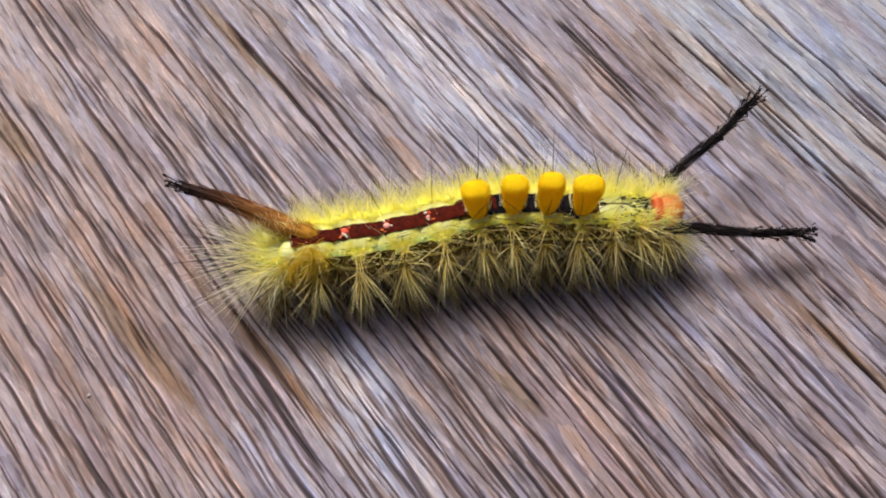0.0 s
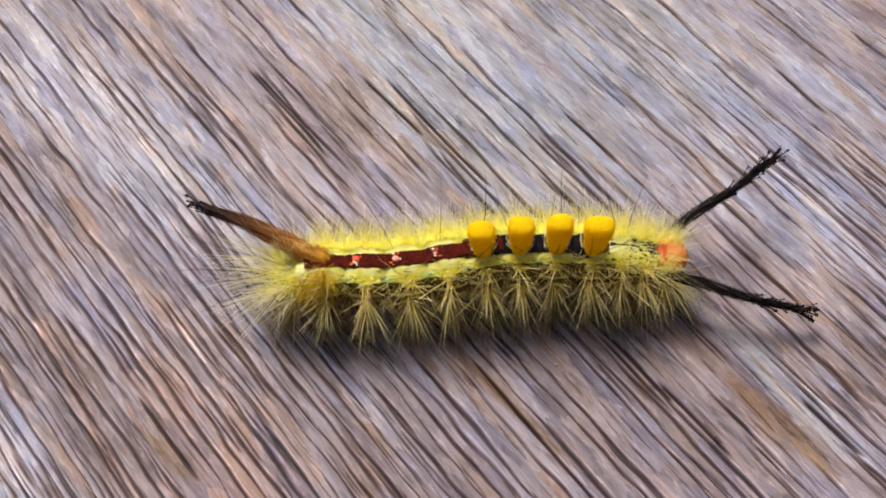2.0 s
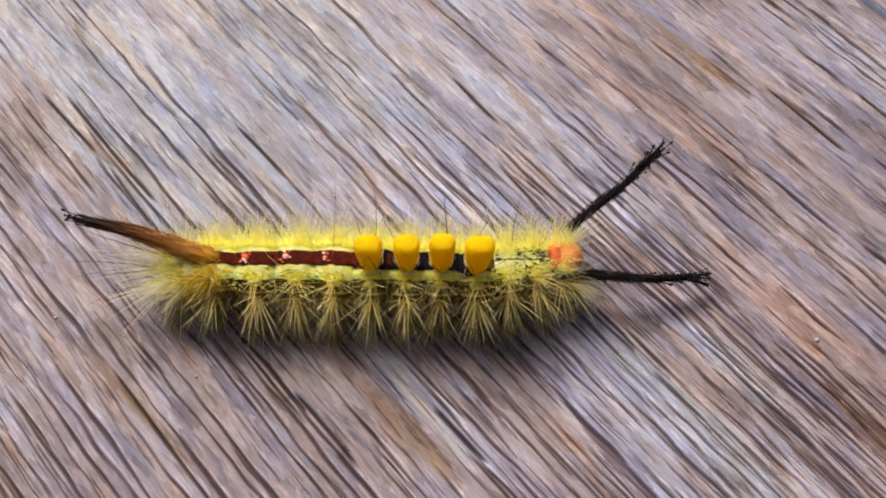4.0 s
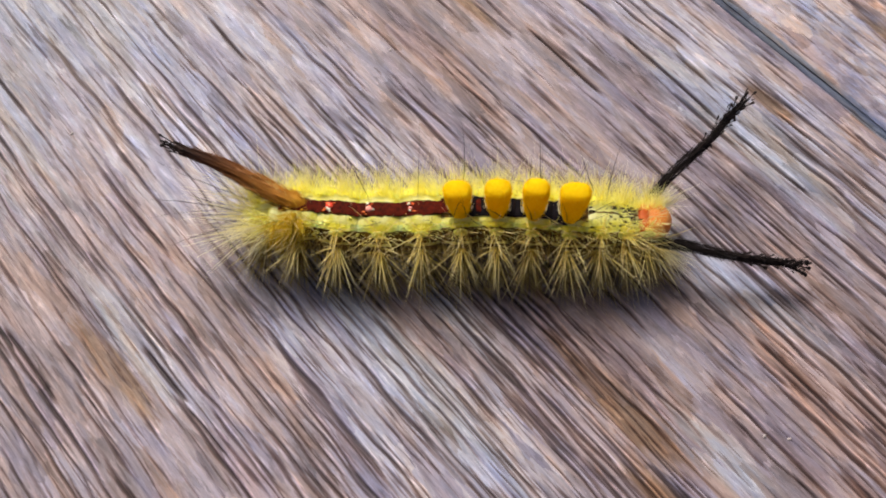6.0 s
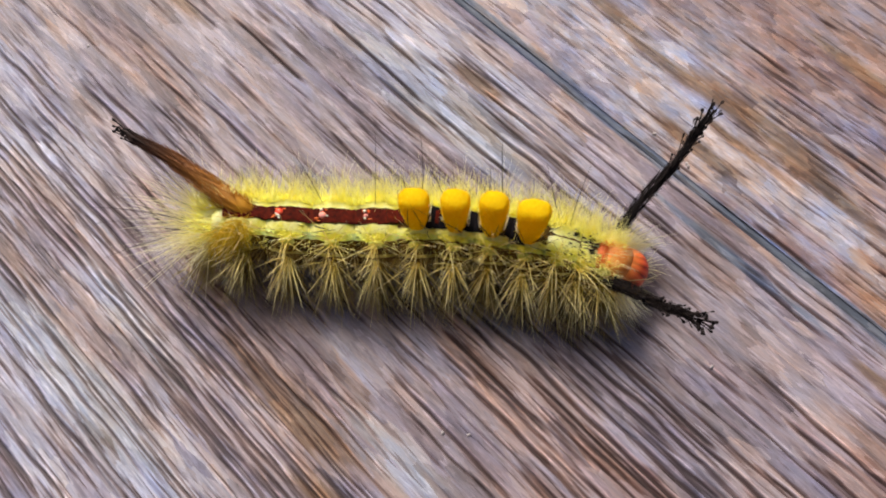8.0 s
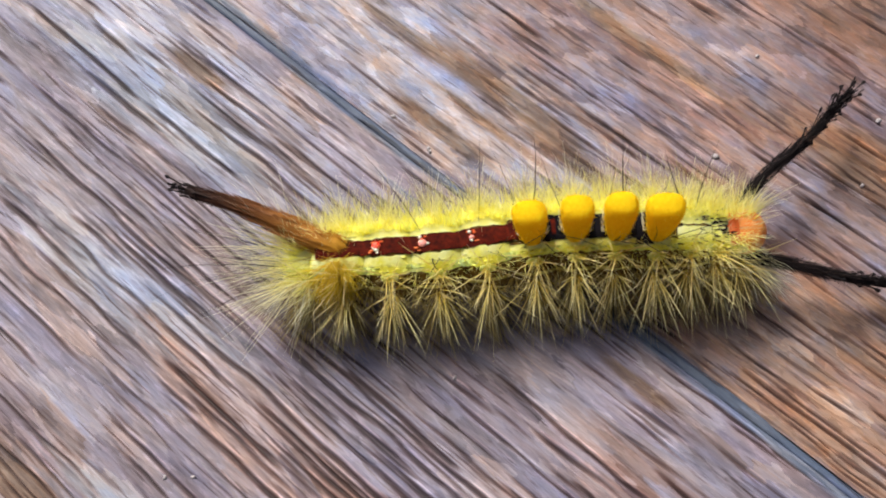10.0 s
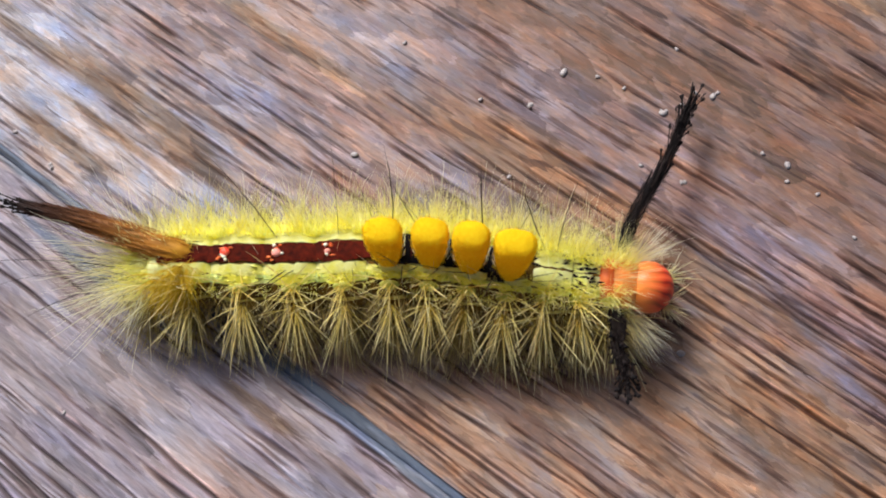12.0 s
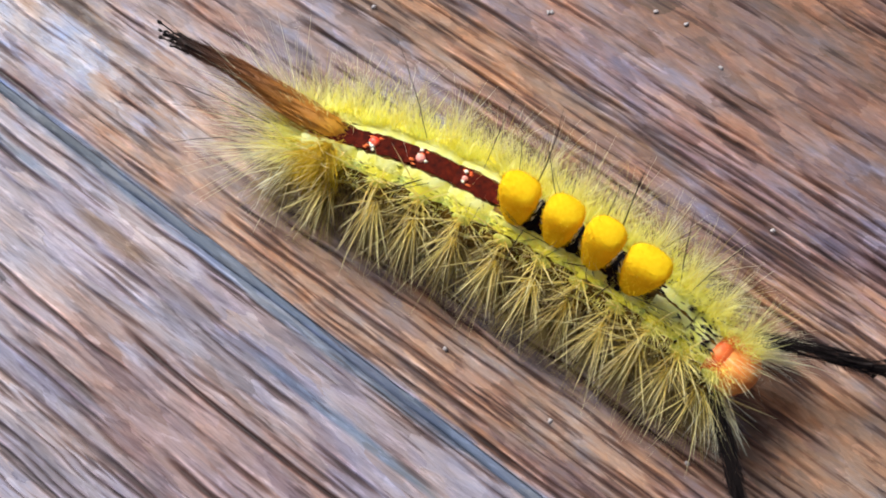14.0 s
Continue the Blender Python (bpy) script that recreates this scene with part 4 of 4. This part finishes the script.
def pencil(name, mat, tip_mat, length, thick, count, taper, label):
    """A long pencil of hair along its own x axis: a furry tapering shaft whose end carries small dark plumes."""
    bm, sections = bmesh.new(), []

    def radius(f):
        return thick * 0.5 * min(1.0, 0.5 + 9 * f) * (1 - taper * f) * (0.72 + 0.28 * math.sin(math.pi * min(1.0, f * 1.3 + 0.2)))

    def middle(f):
        return Vector((f * length, 0.12 * math.sin(f * 9), 0.2 * math.sin(f * 2.6)))

    for i in range(13):
        f = i / 12 * 0.9
        r = radius(f) * (0.75 if taper > 0.5 else 0.4)
        c = middle(f)
        sections.append([bm.verts.new(Vector((c.x, c.y + r * math.cos(a * 0.785), c.z + r * math.sin(a * 0.785))) * MM) for a in range(8)])
    for a, b in zip(sections, sections[1:]):
        for j in range(8):
            bm.faces.new((a[j], a[(j + 1) % 8], b[(j + 1) % 8], b[j]))
    bm.faces.new(sections[0][::-1])
    bm.faces.new(sections[-1])
    shaft = part(name, bm, mat, caterpillar, label)
    rows, tips = [], []
    for i in range(count):
        f = rng.random() * 0.82
        a, r = rng.uniform(0, 6.283), radius(f) * rng.uniform(0.55, 0.95)
        out = Vector((0, math.cos(a), math.sin(a)))
        rows.append((middle(f) + out * r, Vector((1, 0, 0)) + out * rng.gauss(0.0, 0.04), rng.uniform(1.0, 2.2), Vector((0, 0, 0))))
    for i in range(count // (28 if taper > 0.5 else 7)):
        f = (0.72 if taper > 0.5 else 0.40) + (0.23 if taper > 0.5 else 0.55) * rng.random() ** 0.6
        a, r = rng.uniform(0, 6.283), radius(f) * rng.random()
        out = Vector((0, math.cos(a), math.sin(a)))
        tips.append((middle(f) + out * r, Vector((1, 0, 0)) + out * rng.uniform(0.05, 0.14 if taper > 0.5 else 0.45), rng.uniform(0.7, 1.6), Vector((0, 0, 0))))
    strands("pencil_hair", rows, mat, shaft, rng, 0.045, -9)
    barbs = []
    for i in range(count * (3 if taper > 0.5 else 2)):
        f = rng.random() * 0.93
        a, r = rng.uniform(0, 6.283), radius(f) * 0.8
        out = Vector((0, math.cos(a), math.sin(a)))
        barbs.append((middle(f) + out * r, out + Vector((rng.uniform(0.4, 1.6), 0, 0)), rng.uniform(0.15, 0.5) * (0.55 if taper > 0.5 else 1), Vector((0, 0, 0))))
    strands("barb", barbs, mat, shaft, rng, 0.025, -9)
    strands("plumed_tip", tips, tip_mat, shaft, rng, 0.10, -9, clubs=2.3)
    return shaft


head = head_capsule()
tail_pencil = pencil("tail_pencil", hair_brown, hair_black, 12.2, 2.1, 700, 0.55, "brown hair pencil with a black tip")
far_pencil = pencil("front_pencil", hair_black, hair_black, 11.5, 0.9, 460, 0.30, "black plumed hair pencil")
near_pencil = pencil("front_pencil", hair_black, hair_black, 11.2, 0.9, 460, 0.30, "black plumed hair pencil")


# ---- how it crawls ----
def motions():
    # seconds; places on the back (mm): tail pencil, sixth ring, between the first brushes, neck, neck patch; bearing and rise
    # of the tail pencil and the two front pencils (degrees); how far the head is stretched out
    crawl = [
        (0, -8.1, -26.3, -3.5, -24.9, 3.7, -22.1, 11.1, -21, 15.9, -19.9, 164, -4, 50, 4, 8, -6, 0),
        (0.3, -4.9, -24.7, 0, -23.6, 7.3, -21, 15.1, -20, 19.8, -20.1, 172, -4, 30, 0, -6, -9, 0),
        (0.5, -1.7, -24.1, 3.1, -23.1, 10.2, -20.4, 17.9, -19.5, 22.4, -20.2, 161, -4, 31, 0, -9, -9, 0),
        (0.8, 2.1, -23.4, 6.8, -22.5, 14, -20, 21.7, -19.2, 26.2, -19, 170, -4, 46, 4, -2, -9, 0),
        (1, 4.6, -22.9, 9.3, -22.1, 16.5, -19.8, 24.3, -19, 28.8, -18.2, 161, -4, 62, 9, 7, -9, 0),
        (1.3, 8.1, -21.9, 12.8, -21.3, 20, -19.1, 27.8, -18, 32.2, -16.7, 169, -4, 72, 6, 19, -11, 0),
        (1.5, 10.5, -21.3, 15.2, -20.8, 22.4, -18.6, 30.2, -17.3, 34.4, -15.7, 159, -4, 76, 4, 21, -12, 0),
        (1.8, 14.5, -20.5, 19.1, -20, 26.4, -17.9, 34.2, -16.8, 38.5, -16, 168, -4, 58, 4, 6, -10, 0),
        (2, 17.1, -20, 21.7, -19.4, 29, -17.4, 36.9, -16.5, 41.3, -16.2, 160, -4, 41, 3, -7, -8, 0),
        (2.2, 19.3, -19.4, 24.1, -19, 31.4, -17.2, 39.2, -16.4, 43.5, -16.4, 170, -4, 40, 3, -8, -8, 0),
        (2.5, 22.7, -18.6, 27.6, -18.3, 35, -16.8, 42.7, -16.2, 46.8, -16.8, 158, -4, 47, 10, -64, 55, 0.7),
        (2.8, 25.2, -18.3, 30.2, -18, 37.8, -16.4, 45.2, -16, 49.3, -15.1, 164, -3.4, 86, 14, -85, 62, 1),
        (3, 26.8, -18.1, 32, -17.8, 39.6, -16.1, 46.9, -15.9, 50.9, -14, 159, -3, 95, 15, -90, 64, 1),
        (3.2, 28.2, -17.2, 33.3, -17, 40.8, -16.1, 48.6, -15.4, 53.2, -13.9, 164, 3, 72, 3, 9, -9, 0),
        (5.3, 54.1, -15.2, 58.9, -14.4, 66.6, -14, 74.3, -13.8, 79.6, -13.5, 172, 6, 32, 2, -15, -8, 0),
        (5.5, 57, -15.2, 61.8, -15, 69.4, -13.6, 77.5, -13.4, 81.8, -14.3, 161, 2, 29, -1, -20, -10, 0),
        (5.8, 60.7, -14.9, 65.5, -14.8, 73.3, -13.7, 81.4, -13.5, 85.9, -13.6, 164, 2.6, 43, 2, -12, -8, 0),
        (6, 63.8, -14.8, 68.5, -14.7, 76.2, -13.6, 84, -13.2, 88.4, -12.7, 161, 3, 52, 3, -2, -7, 0),
        (6.2, 66.1, -14.3, 70.9, -14.3, 78.5, -13.3, 86.5, -13.2, 90.9, -13.1, 171, 5, 42, 2, -5, -7, 0),
        (6.5, 70.2, -14, 75, -14.1, 82.4, -13.4, 90.4, -13.4, 94.7, -13.9, 165, 8, 33, 1, -50, 44, 0),
        (6.8, 74.1, -14.4, 78.9, -14.6, 86.2, -14, 93.8, -14, 97.7, -14.2, 161, 9.8, 61, 8, -68, 56, 0.9),
        (7, 75.9, -13.3, 80.6, -13.7, 88.1, -13.6, 95.6, -13.9, 99.2, -14.1, 159, 11, 61, 9, -70, 57, 1),
        (7.2, 77.7, -14.1, 82.6, -14.2, 90.2, -13.8, 97.6, -14, 101.2, -14.1, 159, 9.4, 85, 13, -105, 56, 1),
        (7.5, 79.7, -13.5, 84.7, -13.8, 92.3, -13.5, 99.4, -14.1, 102.7, -14.7, 150, 7, 63, 14, -123, 54, 1),
        (7.8, 82.4, -13.7, 87.3, -13.9, 94.9, -13.6, 102.1, -14.3, 105.8, -15, 157, 4.6, 54, 8, -62, 50, 0.8),
        (8, 84.2, -13.9, 89.1, -14, 96.6, -13.7, 103.9, -14.4, 107.9, -15.2, 151, 3, 55, 7, -50, 47, 0.7),
        (8.2, 86, -13.5, 90.9, -13.7, 98.3, -14.2, 105.8, -14.4, 110.3, -14.8, 165, 6, 44, -2, -22, -9, 0),
        (10.3, 112.7, -14.4, 116.9, -14.2, 124.4, -13.3, 131.5, -13.3, 135.3, -13.2, 156, -4, 41, -4, -9, -10, 0),
        (10.5, 114.8, -13.7, 119.4, -13.8, 126.1, -13.9, 133.7, -13, 137.6, -13.6, 166, -4, 28, -11, -20, -9, 0),
        (11, 120.5, -13.9, 125, -13.9, 131.6, -14, 138.8, -14.4, 142.5, -15.5, 167, -4, 36, -7, -65, 53, 0),
        (11.2, 122.3, -14.4, 126.8, -14.5, 133.5, -14.7, 140.6, -15.1, 144, -15.6, 160, -4, 70, -6, -95, 56, 0.5),
        (11.5, 124, -13.9, 128.4, -14.2, 135.4, -14.8, 142, -15.3, 145.1, -14.9, 152, -4, 83, -7, -106, 56, 1),
        (12, 124.1, -14, 128.7, -14.4, 135.7, -14.8, 141.9, -16.2, 146.2, -17, 158, -4, 59, -9, -100, 58, 1),
        (12.2, 124.5, -14, 129, -14.4, 135.8, -14.8, 142.2, -17.1, 145.7, -19.4, 158, -3.6, 24, -11, -98, 48, 0.6),
        (12.5, 125.1, -14, 129.4, -14.3, 136, -14.9, 142.9, -17.6, 145.8, -21.3, 160, -3, -2, -12, -103, 50, 0),
        (12.8, 127, -14, 131.2, -14.7, 137.6, -16, 144.1, -19.2, 147.4, -22.3, 151, -2.4, 1, -12, -80, 10, 0),
        (13, 128.9, -14.5, 133, -15.4, 139.3, -17.3, 145.6, -20.9, 149.1, -23.7, 156, -2, -5, -13, -69, -10, 0),
        (13.2, 131.4, -15.3, 135.4, -16.4, 141.5, -18.6, 147.7, -22.2, 151.1, -25, 146, -2.4, 6, -13, -66, -10, 0),
        (13.5, 135.1, -16.4, 139, -17.8, 144.8, -20.6, 150.8, -24.1, 154.2, -26.9, 153, -3, -8, -12, -69, -10, 0),
        (13.8, 138.4, -17.6, 142.3, -19.2, 147.8, -22.3, 153.2, -26, 156.5, -29.1, 146, -3, -11, -12, -75, -10, 0),
        (14, 140.3, -18.8, 144.1, -20.5, 149.6, -23.9, 154.8, -27.9, 158, -31.2, 144, -3, -15, -12, -79, -10, 0),
    ]
    knots = (0.0, 4.7, 12.0, 19.5, 23.9)
    rows = {ob: [] for ob in (caterpillar, head, tail_pencil, far_pencil, near_pencil, *body_rings.values())}

    def back_line(p, s):
        """The place on the back at the distance s from the tail pencil, and the bearing there, on a smooth curve through p."""
        def at(q):
            q0 = min(max(q, knots[0]), knots[-1])
            i = max(j for j in range(4) if knots[j] <= q0)
            a, b = knots[i], knots[i + 1]
            f = (q0 - a) / (b - a)
            slope = [(p[min(j + 1, 4)] - p[max(j - 1, 0)]) / (knots[min(j + 1, 4)] - knots[max(j - 1, 0)]) for j in (i, i + 1)]
            h = b - a
            c = (2 * f**3 - 3 * f**2 + 1) * p[i] + (f**3 - 2 * f**2 + f) * h * slope[0] + (3 * f**2 - 2 * f**3) * p[i + 1] + (f**3 - f**2) * h * slope[1]
            if q != q0:
                end = slope[0] if q < q0 else slope[1]
                c = c + (q - q0) * end
            return c
        d = at(s + 0.9) - at(s - 0.9)
        return at(s), math.degrees(math.atan2(d.y, d.x))

    for t, *v in crawl:
        p = [Vector(v[i:i + 2]) for i in range(0, 10, 2)]
        mid, _ = back_line(p, 10)
        run = p[3] - p[0]
        base = pose(mid.x * MM, mid.y * MM, 0, 0, 0, math.degrees(math.atan2(run.y, run.x)))
        rows[caterpillar].append((t, base))
        inv = base.inverted()
        for (place, s, _, _, rz) in RINGS:
            c, bearing = back_line(p, s)
            z = {"rump": 2.35, "t2": 2.6, "t1": 2.55}.get(place, AXIS)
            rows[body_rings[place]].append((t, inv @ pose(c.x * MM, c.y * MM, z * MM, 0, 0, bearing)))
        c, bearing = back_line(p, 23.9)
        fore = Vector((math.cos(radians(bearing)), math.sin(radians(bearing))))
        left = Vector((-fore.y, fore.x))
        out = v[16]
        h = c + fore * (0.1 + 1.35 * out)
        rows[head].append((t, inv @ pose(h.x * MM, h.y * MM, (1.75 + 1.45 * out) * MM, 0, 55 - 50 * out, bearing)))
        root = p[0]
        rows[tail_pencil].append((t, inv @ pose(root.x * MM, root.y * MM, 4.75 * MM, 0, -v[11], v[10])))
        for ob, away, lift, k in ((far_pencil, 1.5, 3.9, 12), (near_pencil, -1.5, 3.3, 14)):
            q = c + fore * 0.2 + left * away
            rows[ob].append((t, inv @ pose(q.x * MM, q.y * MM, lift * MM, 0, -v[k + 1], v[k])))
    for ob, some in rows.items():
        walk(ob, some)


motions()
